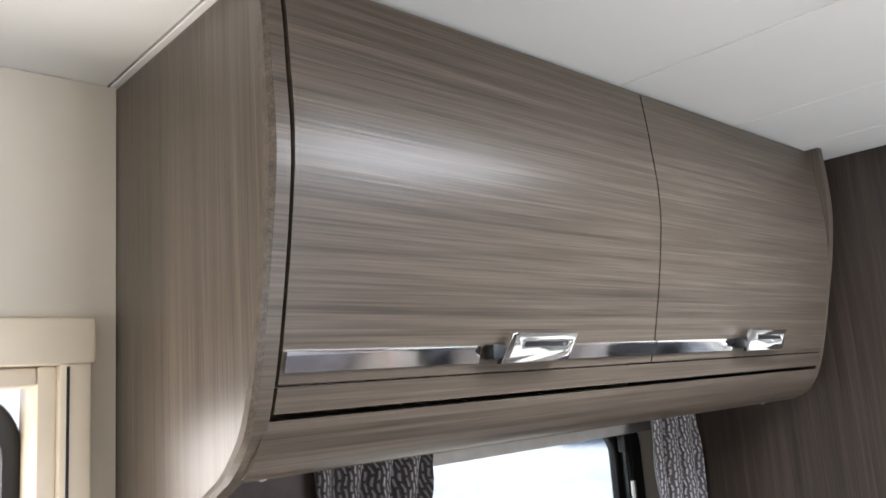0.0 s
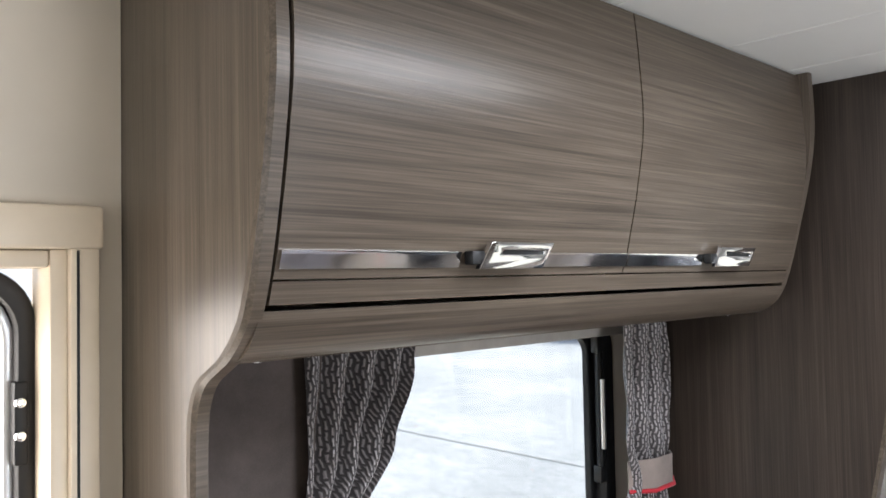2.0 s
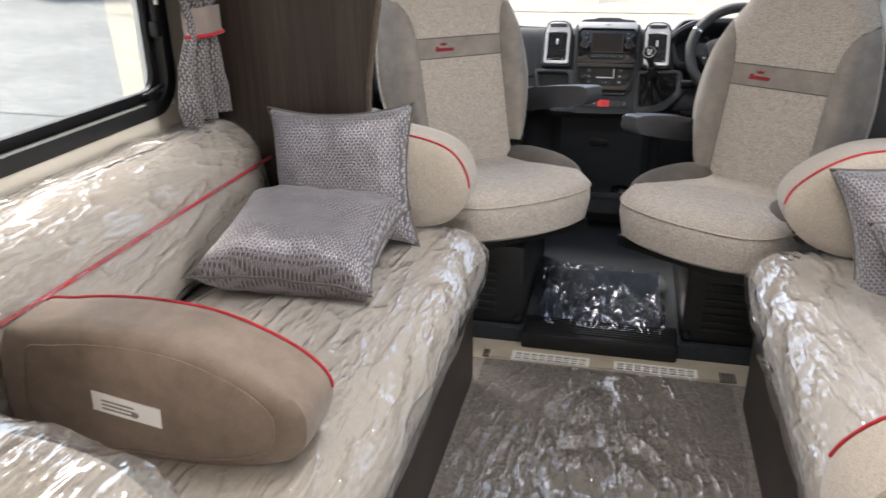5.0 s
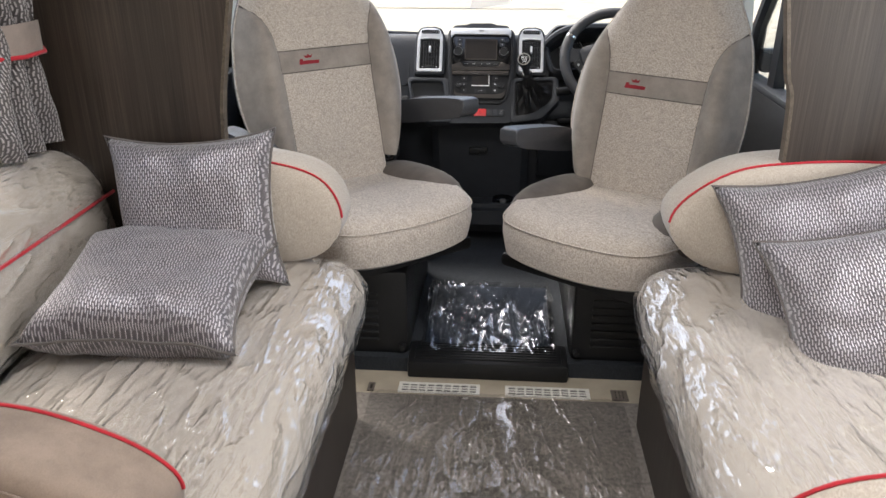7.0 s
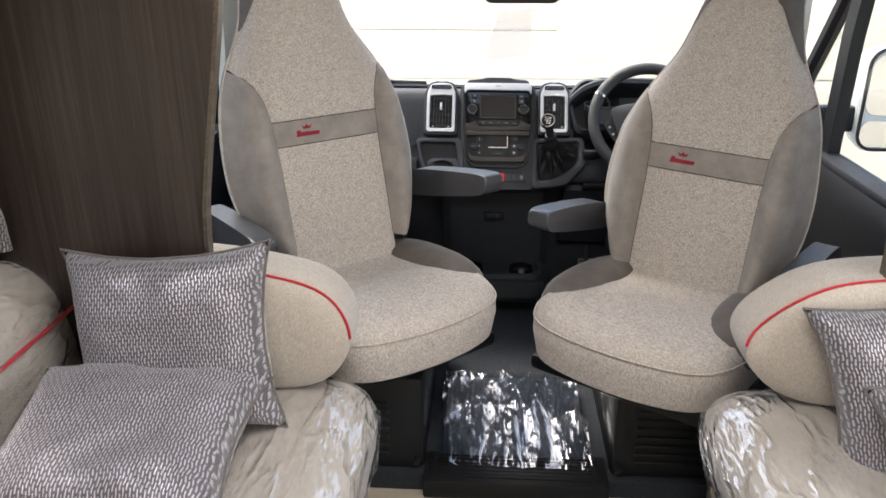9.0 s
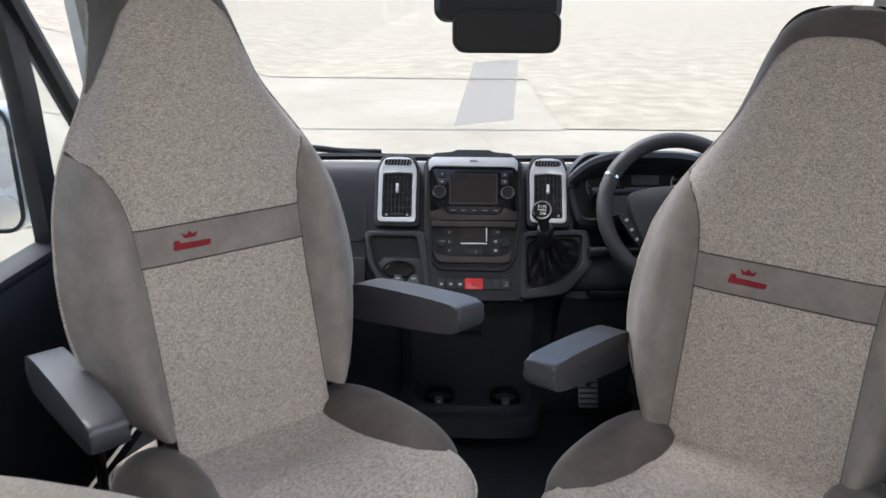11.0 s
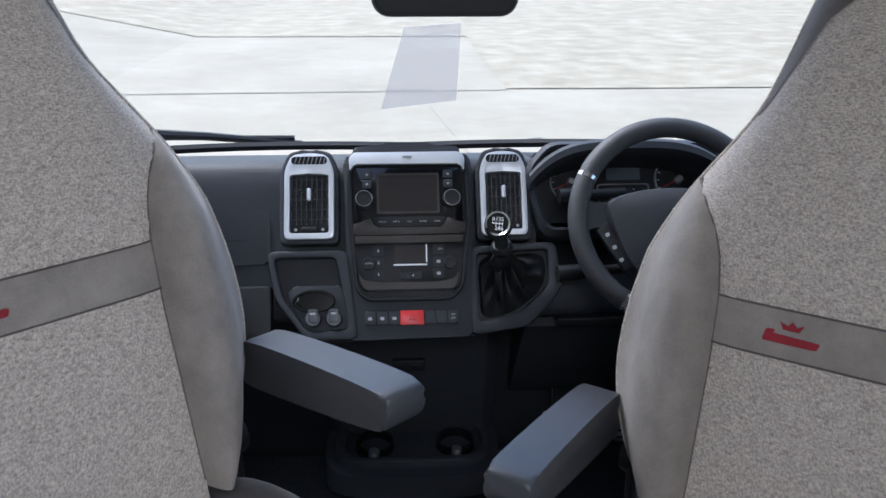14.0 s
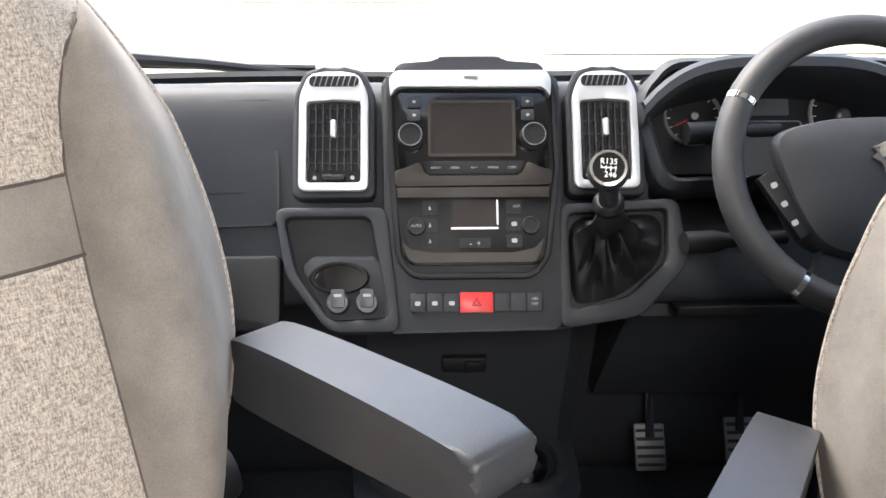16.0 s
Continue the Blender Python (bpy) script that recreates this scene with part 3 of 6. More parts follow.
leaf = part("door_leaf", box(-1.80, -1.19, 0.235, 0.275, 0.02, 1.545, 0.012), M_CREAMFR, dw, "cream inner face of the opened door")
part("leaf_panel", box(-1.74, -1.26, 0.226, 0.236, 0.12, 1.36, 0.006), M_CREAMFR, leaf)

# curtains
def curtain(name, rows, x, folds, label, tie, x_tie=0.02):
    """Rows: z, left and right along the wall. Gathered cloth with soft folds."""
    ob = thing(name, label, "curtain", group="window curtains")

    def fn(u, v):
        z = rows[0][0] + (rows[-1][0] - rows[0][0]) * v
        for (za, la, ra), (zb, lb, rb) in zip(rows, rows[1:]):
            if z >= zb - 1e-6:
                f = (z - zb) / (za - zb)
                f = f * f * (3 - 2 * f)
                l, r = lb + (la - lb) * f, rb + (ra - rb) * f
                break
        w = r - l
        amp = 0.010 + 0.05 * min(0.25, w)
        return Vector((x + amp * math.sin(folds * 2 * math.pi * (u + 0.04 * math.sin(5 * v))) + 0.008 * noise.noise((u * 5, v * 7, folds)), l + w * u, z + 0.012 * noise.noise((u * 3, 4, folds)) * v))
    part("cloth", sheet(fn, 72, 60, 0.0025), M_CURT, ob)
    (ta, la, ra), (tb, lb, rb) = tie
    bm = loft([[(x + dx, y, z) for y, z, dx in ((la, ta, 0.0), (la + (ra - la) * 0.3, ta + 0.004, 0.034), (la + (ra - la) * 0.75, ta + 0.004, 0.036), (ra, ta, 0.006))], [(x + dx, y, z) for y, z, dx in ((lb, tb, 0.0), (lb + (rb - lb) * 0.3, tb, 0.034), (lb + (rb - lb) * 0.75, tb + 0.002, 0.036), (rb, tb + 0.004, 0.006))]], cap=False, closed=False)
    bmesh.ops.recalc_face_normals(bm, faces=bm.faces)
    bmesh.ops.solidify(bm, geom=list(bm.faces), thickness=0.004)
    t_ = part("tie_back", bm, M_TIE, ob, "taupe tie-back band")
    part("tie_piping", tube([(x + dx, y, z) for y, z, dx in ((lb, tb, 0.002), (lb + (rb - lb) * 0.3, tb, 0.037), (lb + (rb - lb) * 0.75, tb + 0.002, 0.039), (rb, tb + 0.004, 0.01))], 0.005, 6), M_REDPIPE, t_, "red piping")
    return ob


c1 = curtain("curtain", [(1.447, 0.64, 0.872), (1.37, 0.64, 0.855), (1.25, 0.64, 0.808), (1.14, 0.635, 0.745), (1.07, 0.625, 0.715), (0.95, 0.63, 0.74), (0.815, 0.63, 0.76)], -1.0, 4, "grey-brown shiny woven curtain held by a red-edged tie", ((1.105, 0.573, 0.722), (1.032, 0.579, 0.722)))
part("lining", sheet(lambda u, v: Vector((-1.025 + 0.012 * math.sin(9 * u + 2 * v), 0.40 + 0.33 * u, 1.447 - 0.63 * v)), 24, 10, 0.003), M_LINING, c1, "dark plain curtain lining")
part("tie_strap", sheet(lambda u, v: Vector((-0.998 - 0.02 * (1 - u), 0.41 + 0.17 * u, 1.085 - 0.012 * (1 - u) - 0.05 * v)), 6, 3, 0.003), M_LINING, c1)
curtain("curtain", [(1.447, 1.45, 1.632), (1.30, 1.45, 1.63), (1.15, 1.455, 1.622), (1.06, 1.475, 1.618), (0.95, 1.43, 1.645), (0.86, 1.415, 1.665), (0.82, 1.43, 1.665)], -0.985, 3, "grey-brown shiny woven curtain beside the tall panel", ((1.10, 1.466, 1.63), (1.035, 1.466, 1.628)))

# ---- living space ----
def sofa(side, x_front, x_wall, y0, y1, label):
    """A long bench: boarded base, film-wrapped seat and padded back with red piping."""
    s = side
    ob = thing("bench_sofa", label, "sofa", group="facing sofas")
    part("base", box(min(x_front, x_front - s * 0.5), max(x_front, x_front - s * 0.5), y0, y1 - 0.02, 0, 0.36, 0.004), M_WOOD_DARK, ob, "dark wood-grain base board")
    f = x_front
    prof = [(f - s * 0.02, 0.355), (f + s * 0.025, 0.36), (f + s * 0.05, 0.40), (f + s * 0.045, 0.455), (f + s * 0.01, 0.495), (f - s * 0.06, 0.512), (f - s * 0.25, 0.505), (f - s * 0.45, 0.49), (f - s * 0.56, 0.485), (f - s * 0.56, 0.36)]
    prof = smooth_line(prof, 4)
    n = 26
    rings = []
    for i in range(n + 1):
        y = y0 + (y1 - y0) * i / n
        q = min(1, min(i, n - i) / 2.0)
        k = 0.90 + 0.10 * math.sqrt(q)
        rings.append([(f - s * 0.25 + (x - f + s * 0.25) * k + 0.004 * noise.noise((y * 9, z * 9, s)), y, 0.36 + (z - 0.36) * (0.8 + 0.2 * math.sqrt(q)) + 0.005 * noise.noise((x * 7, y * 7, 1))) for x, z in prof])
    part("seat_cushion", loft(rings), M_SOFA, ob)
    frings = [[(f - s * 0.25 + (x - f + s * 0.25) * 1.03 + 0.012 * noise.noise((y * 14, z * 22, 3 + s)), y, 0.36 + (z - 0.36) * 1.035 + 0.007 * noise.noise((x * 25, y * 12, 4)) + (-0.03 if z < 0.37 else 0)) for x, y, z in [p for p in r if True]][:34] for r in rings]
    fm = part("film_cover", loft(frings, cap=False, closed=False), M_FILM_SEAT, ob, "clear crinkled protective film")
    # back
    w = x_wall
    back = [(w + s * 0.20, 0.48), (w + s * 0.225, 0.56), (w + s * 0.205, 0.69), (w + s * 0.19, 0.735), (w + s * 0.155, 0.78), (w + s * 0.10, 0.806), (w + s * 0.04, 0.80), (w + s * 0.006, 0.77), (w + s * 0.006, 0.48)]
    back = smooth_line(back, 4)
    rings = []
    for i in range(n + 1):
        y = 0.40 + (y1 - 0.40 - 0.04) * i / n
        q = min(1, min(i, n - i) / 2.5)
        k = 0.85 + 0.15 * math.sqrt(q)
        rings.append([(w + (x - w) * k + 0.004 * noise.noise((y * 8, z * 8, s)), y, 0.48 + (z - 0.48) * (0.88 + 0.12 * math.sqrt(q))) for x, z in back])
    bk = part("backrest", loft(rings), M_SOFA, ob)
    part("piping", tube([(w + s * 0.212, 0.43 + (y1 - 0.43 - 0.07) * i / 20, 0.685) for i in range(21)], 0.0045, 6), M_REDPIPE, bk, "red piping")
    fr = [[(w + (x - w) * 1.03 + s * (0.003 + 0.007 * noise.noise((y * 13, z * 20, 7 + s))), y, z + 0.006 + 0.006 * noise.noise((x * 20, y * 9, 5))) for x, y, z in r][:30] for r in rings]
    part("film_cover", loft(fr, cap=False, closed=False), M_FILM_SEAT, ob, "clear crinkled protective film")
    return ob


sofa(1, -0.30, XL, 0.03, 1.72, "beige bench sofa with red piping under clear film")
sofa(-1, 0.485, XR, 0.03, 1.74, "beige bench sofa facing the first, under clear film")


def bolster(name, outline, y, depth, material, label, lean=0.0):
    """An upholstered arm: a rounded outline in x and z, padded towards both faces, with red piping."""
    ob = thing(name, label, "bolster", (0, y, 0), group="sofa bolsters")
    o = smooth_line(outline, 5, True)
    cx, cz = sum(p[0] for p in o) / len(o), sum(p[1] for p in o) / len(o)
    rings = []
    for d, k in ((-0.06, 0.55), (0, 0.84), (0.05, 0.94), (0.11, 0.99), (0.3, 1.0), (0.5, 1.0), (0.7, 1.0), (0.89, 0.99), (0.95, 0.94), (1, 0.84)):
        rings.append([(cx + (x - cx) * k, (d - 0.5) * depth + lean * (z - cz), cz + (z - cz) * k) for x, z in o])
    part("pad", loft(rings), material, ob)
    return ob, o, (cx, cz)


def seam(ob, o, c, depth, at, k, lo, hi, lean=0.0, r=0.003):
    n = len(o)
    pts = [o[int(lo * n + i) % n] for i in range(int((hi - lo) * n) + 1)]
    part("piping", tube([(c[0] + (x - c[0]) * k, (at - 0.5) * depth + lean * (z - c[1]), c[1] + (z - c[1]) * k) for x, z in pts], r, 6), M_REDPIPE, ob, "red piping")


b, o, c = bolster("sofa_bolster", [(-0.80, 0.52), (-0.80, 0.74), (-0.66, 0.79), (-0.49, 0.775), (-0.365, 0.742), (-0.31, 0.68), (-0.305, 0.60), (-0.37, 0.525), (-0.52, 0.505)], 1.70, 0.15, M_SOFA, "beige upholstered sofa bolster with red piping")
seam(b, o, c, 0.15, 0.10, 0.995, 0.15, 0.66)
b, o, c = bolster("sofa_bolster", [(1.10, 0.52), (1.10, 0.78), (0.95, 0.80), (0.76, 0.795), (0.62, 0.77), (0.51, 0.69), (0.495, 0.61), (0.58, 0.53), (0.75, 0.505)], 1.70, 0.15, M_SOFA, "beige upholstered sofa bolster with red piping")
seam(b, o, c, 0.15, 0.10, 0.995, 0.15, 0.66)
b, o, c = bolster("sofa_bolster", [(-0.84, 0.505), (-0.84, 0.69), (-0.77, 0.718), (-0.65, 0.730), (-0.52, 0.722), (-0.415, 0.688), (-0.35, 0.648), (-0.327, 0.605), (-0.35, 0.54), (-0.46, 0.505), (-0.60, 0.498)], 0.635, 0.14, M_TAUPE, "brown velour sofa bolster with red piping and label")
seam(b, o, c, 0.14, 0.84, 1.0, 0.12, 0.66)
part("seam", tube([(c[0] + (x - c[0]) * 0.80, -0.525 * 0.14, c[1] + (z - c[1]) * 0.80) for x, z in o], 0.0014, 5, True), M_TAUPE, b, "stitched edge seam")
part("label_tag", prism([(-0.672, 0.597), (-0.557, 0.578), (-0.555, 0.612), (-0.67, 0.631)], 0.002, face_y(-0.0782)), M_WHITE, b, "white sewn-in label")
part("label_print", join(*[prism([(-0.655, 0.618 - k), (-0.60, 0.609 - k), (-0.60, 0.606 - k), (-0.655, 0.615 - k)], 0.0005, face_y(-0.0804)) for k in (0.0, 0.007, 0.014)], prism(rounded(0.012, 0.010, 0.004, 3, -0.60, 0.596), 0.0005, face_y(-0.0804))), M_VELOUR, b, "grey print")
b, o, c = bolster("sofa_bolster", [(1.0, 0.505), (1.0, 0.73), (0.85, 0.765), (0.65, 0.77), (0.48, 0.75), (0.40, 0.70), (0.372, 0.63), (0.40, 0.55), (0.55, 0.50)], 0.53, 0.14, M_SOFA, "beige upholstered sofa bolster with red piping")
seam(b, o, c, 0.14, 0.90, 0.995, 0.15, 0.66)
wrap = thing("wrapped_cushion", "pale cushion in crumpled clear film on the sofa", "cushion")
lump = [(-0.76, 0.50), (-0.76, 0.70), (-0.68, 0.735), (-0.55, 0.735), (-0.44, 0.705), (-0.385, 0.65), (-0.37, 0.58), (-0.42, 0.505)]
lo = smooth_line(lump, 5, True)
part("cushion", loft([[(-0.58 + (x + 0.58) * k * 0.97, y, 0.60 + (z - 0.60) * k * 0.97) for x, z in lo] for y, k in ((0.10, 0.85), (0.14, 0.97), (0.22, 1.0), (0.30, 0.97), (0.34, 0.85))]), M_SOFA, wrap)
part("film_cover", wobble(loft([[(-0.58 + (x + 0.58) * k * 1.03, y, 0.61 + (z - 0.60) * k * 1.03) for x, z in lo] for y, k in ((0.085, 0.8), (0.10, 0.93), (0.14, 1.0), (0.18, 1.01), (0.22, 1.02), (0.26, 1.01), (0.30, 1.0), (0.345, 0.93), (0.36, 0.8))]), 0.012, 16), M_FILM_SEAT, wrap, "clear crumpled film")


def pillow(place, rx, ry, rz, w, h, t, label, group="scatter cushions"):
    ob = thing("scatter_cushion", label, "cushion", group=group)
    ob.matrix_world = pose(*place, rx, ry, rz)
    n = 28

    def skin(sign):
        def fn(u, v):
            a, b = 2 * u - 1, 2 * v - 1
            pinch = 1 - 0.15 * (1 - abs(b) ** 2.2) * abs(a) ** 3, 1 - 0.15 * (1 - abs(a) ** 2.2) * abs(b) ** 3
            swell = max(0, 1 - a ** 4) ** 0.5 * max(0, 1 - b ** 4) ** 0.5
            q = Vector((a * w / 2 * pinch[0], 0, b * h / 2 * pinch[1]))
            q.y = sign * (t / 2 * swell) + 0.010 * noise.noise((a * 2.2, b * 2.2, place[0] * 9)) * swell + 0.009 * noise.noise((a * 4, b * 4, place[1] * 9))
            return q
        return fn
    bm = join(sheet(skin(-1), n, n), sheet(skin(1), n, n))
    bmesh.ops.remove_doubles(bm, verts=bm.verts, dist=0.0006)
    part("cover", bm, M_PILLOW, ob, smooth=60)
    rim = []
    for a, b in [(-1 + 2 * i / 14, -1) for i in range(14)] + [(1, -1 + 2 * i / 14) for i in range(14)] + [(1 - 2 * i / 14, 1) for i in range(14)] + [(-1, 1 - 2 * i / 14) for i in range(14)]:
        p = 1 - 0.15 * (1 - abs(b) ** 2.2) * abs(a) ** 3, 1 - 0.15 * (1 - abs(a) ** 2.2) * abs(b) ** 3
        rim.append((a * w / 2 * p[0], 0.009 * noise.noise((a * 4, b * 4, place[1] * 9)), b * h / 2 * p[1]))
    part("piping", tube(rim, 0.0038, 6, True), M_PIPE, ob, "grey-taupe piped edge")
    return ob


pillow((-0.615, 1.53, 0.68), -12, -3.5, 2, 0.40, 0.37, 0.17, "silver-grey woven scatter cushion propped on the bolster")
pillow((-0.635, 1.31, 0.585), -79, 2, 3, 0.43, 0.39, 0.165, "silver-grey woven scatter cushion lying on the sofa")
pillow((0.815, 1.52, 0.635), -16, -14, -6, 0.44, 0.36, 0.18, "silver-grey woven scatter cushion propped on a bolster")
pillow((0.87, 1.33, 0.585), -26, -17, -6, 0.44, 0.37, 0.18, "silver-grey woven scatter cushion leaning on another")


# floor grilles before the cab
def grille(x0, x1, y0, y1, n, label, mat_):
    ob = thing("floor_grille", label, "grille", group="floor grilles")
    z = -0.003
    part("frame", ring_frame([(x0, y0), (x1, y0), (x1, y1), (x0, y1)], [(x0 + 0.008, y0 + 0.008), (x1 - 0.008, y0 + 0.008), (x1 - 0.008, y1 - 0.008), (x0 + 0.008, y1 - 0.008)], 0.005, pose(0, 0, z), 0.001), mat_, ob)
    part("dark_well", box(x0 + 0.006, x1 - 0.006, y0 + 0.006, y1 - 0.006, z, z + 0.0012), M_BLACK, ob, "dark opening")
    for i in range(n + 1):
        x = x0 + 0.008 + (x1 - x0 - 0.016) * i / n
        part("bar", box(x - 0.003, x + 0.003, y0 + 0.006, y1 - 0.006, z, z + 0.0045), mat_, ob)
    for k in (1, 2):
        y = y0 + 0.008 + (y1 - y0 - 0.016) * k / 3
        part("cross_bar", box(x0 + 0.006, x1 - 0.006, y - 0.0025, y + 0.0025, z, z + 0.0042), mat_, ob)


M_GRILLE = plain("white_grille_paint", (0.62, 0.60, 0.56), 0.4, vary=0.05)
M_GRILLEB = plain("brown_grille_paint", (0.12, 0.10, 0.085), 0.5)
grille(-0.205, 0.042, 1.842, 1.895, 9, "white louvred floor grille set in the vinyl", M_GRILLE)
grille(0.118, 0.371, 1.842, 1.895, 9, "white louvred floor grille set in the vinyl", M_GRILLE)
grille(-0.298, -0.278, 1.842, 1.885, 2, "short brown louvred floor grille beside the sofa", M_GRILLEB)
grille(0.435, 0.483, 1.842, 1.895, 3, "short brown louvred floor grille beside the sofa", M_GRILLEB)
piece("floor_film", sheet(lambda u, v: Vector((-0.285 + 0.75 * u + 0.01 * noise.noise((v * 5, 1, 1)), -1.0 + 2.84 * v, 0.004 + 0.045 * abs(noise.noise((u * 8, v * 14, 5))) * (0.06 + 0.94 * math.exp(-((u - 0.5 - 0.08 * math.sin(v * 11)) / 0.17) ** 2)))), 40, 120), M_FILM_FLOOR, "clear crinkled protective film on the carpet", "film")

# ---- cab ----
CABZ = 0.045
piece("floor", box(-1.03, 1.05, 1.962, 3.35, -0.06, CABZ), M_CABMAT, "dark blue-grey moulded cab floor", "floor", kind="structure", smooth=0)
step = thing("cab_step", "black plastic step edge to the cab", "step")
part("riser", box(-0.185, 0.31, 1.925, 2.06, -0.003, 0.055, 0.008), M_BLACK, step)
part("tread", box(-0.165, 0.29, 1.945, 2.05, 0.05, 0.060, 0.003), M_BLACK, step)
for i in range(6):
    part("tread_rib", box(-0.15, 0.275, 1.955 + i * 0.015, 1.960 + i * 0.015, 0.058, 0.0625, 0.001, 1), M_BLACK, step)


def cab_pedestal(x0, x1, side):
    ob = thing("seat_pedestal", "black moulded box under the cab seat", "pedestal", group="seat pedestals")
    part("box", box(x0, x1, 1.985, 2.62, CABZ - 0.004, 0.33, 0.02), M_BLACK, ob)
    for i in range(7):
        z = 0.09 + i * 0.026
        xa = x0 + 0.06 if side > 0 else x0 + 0.30
        part("rib", box(xa, xa + 0.22, 1.979, 1.99, z, z + 0.012, 0.003), M_BLACK, ob)
    for xx in (x0 + 0.02, x1 - 0.02):
        part("bolt", lathe([(0, 0.012), (0.009, 0.012), (0.012, 0), (0.012, -0.01)], 8, pose(xx, 1.98, 0.075, 90)), M_BLACK, ob)


cab_pedestal(-0.80, -0.185, -1)
cab_pedestal(0.315, 0.95, 1)
mat = thing("floor_mat", "dark cab floor mat under glossy crinkled film", "mat", (0.06, 2.27, CABZ))
part("mat", loft([[(x, -0.26, 0), (x, -0.26, 0.010), (x, 0.14, 0.05), (x, 0.14, 0)] for x in (-0.20, 0.20)]), M_CABMAT, mat)
part("film_cover", sheet(lambda u, v: (-0.213 + 0.426 * u + 0.012 * noise.noise((v * 6, u, 2)), -0.285 + 0.42 * v, 0.018 + 0.042 * v + 0.016 * abs(noise.noise((u * 7, v * 1.6, 9)))), 36, 30), M_FILM_MAT, mat, "clear crinkled film")
part("backing_sheet", loft([[(x, -0.262, 0.011), (x, -0.262, 0.0125), (x, 0.12, 0.051), (x, 0.12, 0.0495)] for x in (-0.20, 0.20)]), plain("dark_blue_liner", (0.012, 0.018, 0.030), 0.3), mat, "blue-grey backing sheet")


def captain_seat(side, place, turn, label, rise):
    """A swivelled cab seat; side +1 has its aisle side at +x. Local -y is where it faces."""
    ob = thing("captain_seat", label, "seat", (place[0], place[1], 0), turn, group="cab seats")
    ca, sa = math.cos(radians(15)), math.sin(radians(15))

    def P(u, v, d):
        """u across, v up the leaning back, d out towards the sitter."""
        g = (abs(u) / 0.28) ** 3 * min(1, max(0, (0.22 - v) / 0.2))
        u += math.copysign(g, u) * (0.024 if u * side > 0 else (0.0 if side > 0 else -0.012))
        return Vector((u, v * sa - d * ca, rise + v * ca + d * sa * 0.3))
    hv = [(0.475, 0.035), (0.468, 0.075), (0.45, 0.103), (0.42, 0.122), (0.37, 0.134), (0.30, 0.152), (0.24, 0.172), (0.14, 0.228), (0.07, 0.256), (0.0, 0.272), (-0.1, 0.283), (-0.2, 0.279), (-0.3, 0.252), (-0.36, 0.215), (-0.40, 0.17)]
    hv = smooth_line(hv, 5)
    inn = [(0.14, 0.228), (0.12, 0.205), (0.09, 0.183), (0.05, 0.168), (0.0, 0.160), (-0.1, 0.156), (-0.33, 0.155), (-0.40, 0.155)]

    def at(tab, v):
        if v >= tab[0][0]:
            return tab[0][1]
        for (va, a), (vb, b) in zip(tab, tab[1:]):
            if v >= vb:
                return b + (a - b) * (v - vb) / (va - vb)
        return tab[-1][1]

    def depth(u, v):
        h, q = at(hv, v), at(inn, v) if v < 0.14 else at(hv, v)
        a = abs(u)
        d = 0.012 * math.cos(v * 5) - 0.05 * max(0, v - 0.2) + 0.03 * max(0, -v - 0.1)
        e = a / max(h, 1e-4)
        w = min(1, max(0, (v - 0.02) / 0.12))
        s = min(1, max(0, (a - q) / max(h - q, 1e-4))) if v < 0.14 else 0
        d -= 0.085 * (w * e ** 7 + (1 - w) * s ** 2.6)
        if a > q - 0.012 and v < 0.14:
            d += 0.04 * math.sin(math.pi * min(1, s * 1.15)) * min(1, (0.14 - v) * 8)
            d -= 0.006 * max(0, 1 - abs(a - q) / 0.012) * min(1, (0.14 - v) * 20)
        if v > 0.36:
            d -= 0.07 * ((v - 0.36) / 0.115) ** 2
        return d

    def strip(name, v0, v1, lo, hi, mat_, nv=14, nu=14, parent=ob, lift=0.0, lab=""):
        return part(name, sheet(lambda a, b: P(lo(v0 + (v1 - v0) * b) + (hi(v0 + (v1 - v0) * b) - lo(v0 + (v1 - v0) * b)) * a, v0 + (v1 - v0) * b, lift + depth(lo(v0 + (v1 - v0) * b) + (hi(v0 + (v1 - v0) * b) - lo(v0 + (v1 - v0) * b)) * a, v0 + (v1 - v0) * b)), nu, nv), mat_, parent, lab)
    back = part("backrest", loft([[P(k * at(hv, v), v, dd) for k, dd in ((1.0, depth(at(hv, v), v) - 0.0), (0.98, -0.10), (0.8, -0.13), (-0.8, -0.13), (-0.98, -0.10), (-1.0, depth(at(hv, v), v)))] for v in [0.474 - 0.92 * (i / 60) ** 1.5 for i in range(61)]]), M_VELDARK, ob, "dark velour back shell")
    vs_ = [0.24 + 0.235 * math.sin(math.pi / 2 * q / 30) for q in range(31)]
    rim_ = [(at(hv, v), v) for v in vs_] + [(-at(hv, v), v) for v in vs_[::-1]]

    def cap_pt(a, b):
        f = a * (len(rim_) - 1)
        q = min(int(f), len(rim_) - 2)
        u_, v_ = (rim_[q][k_] + (rim_[q + 1][k_] - rim_[q][k_]) * (f - q) for k_ in (0, 1))
        w = min(1, max(0, (v_ - 0.24) / 0.2))
        k_ = 1 - (0.02 + 0.20 * w) * b
        uu, vv = u_ * k_, 0.20 + (v_ - 0.20) * (1 - (0.02 + 0.20 * w) * b)
        return P(uu, vv, depth(uu, vv) + 0.004 * (1 - 0.5 * b))
    part("head_cap", sheet(cap_pt, 122, 6), M_VELDARK, back, "dark velour head cap")
    strip("upper_panel", 0.001, 0.474, lambda v: -(at(inn, v) if v < 0.14 else at(hv, v)), lambda v: at(inn, v) if v < 0.14 else at(hv, v), M_TWEED, 26, 18, back)
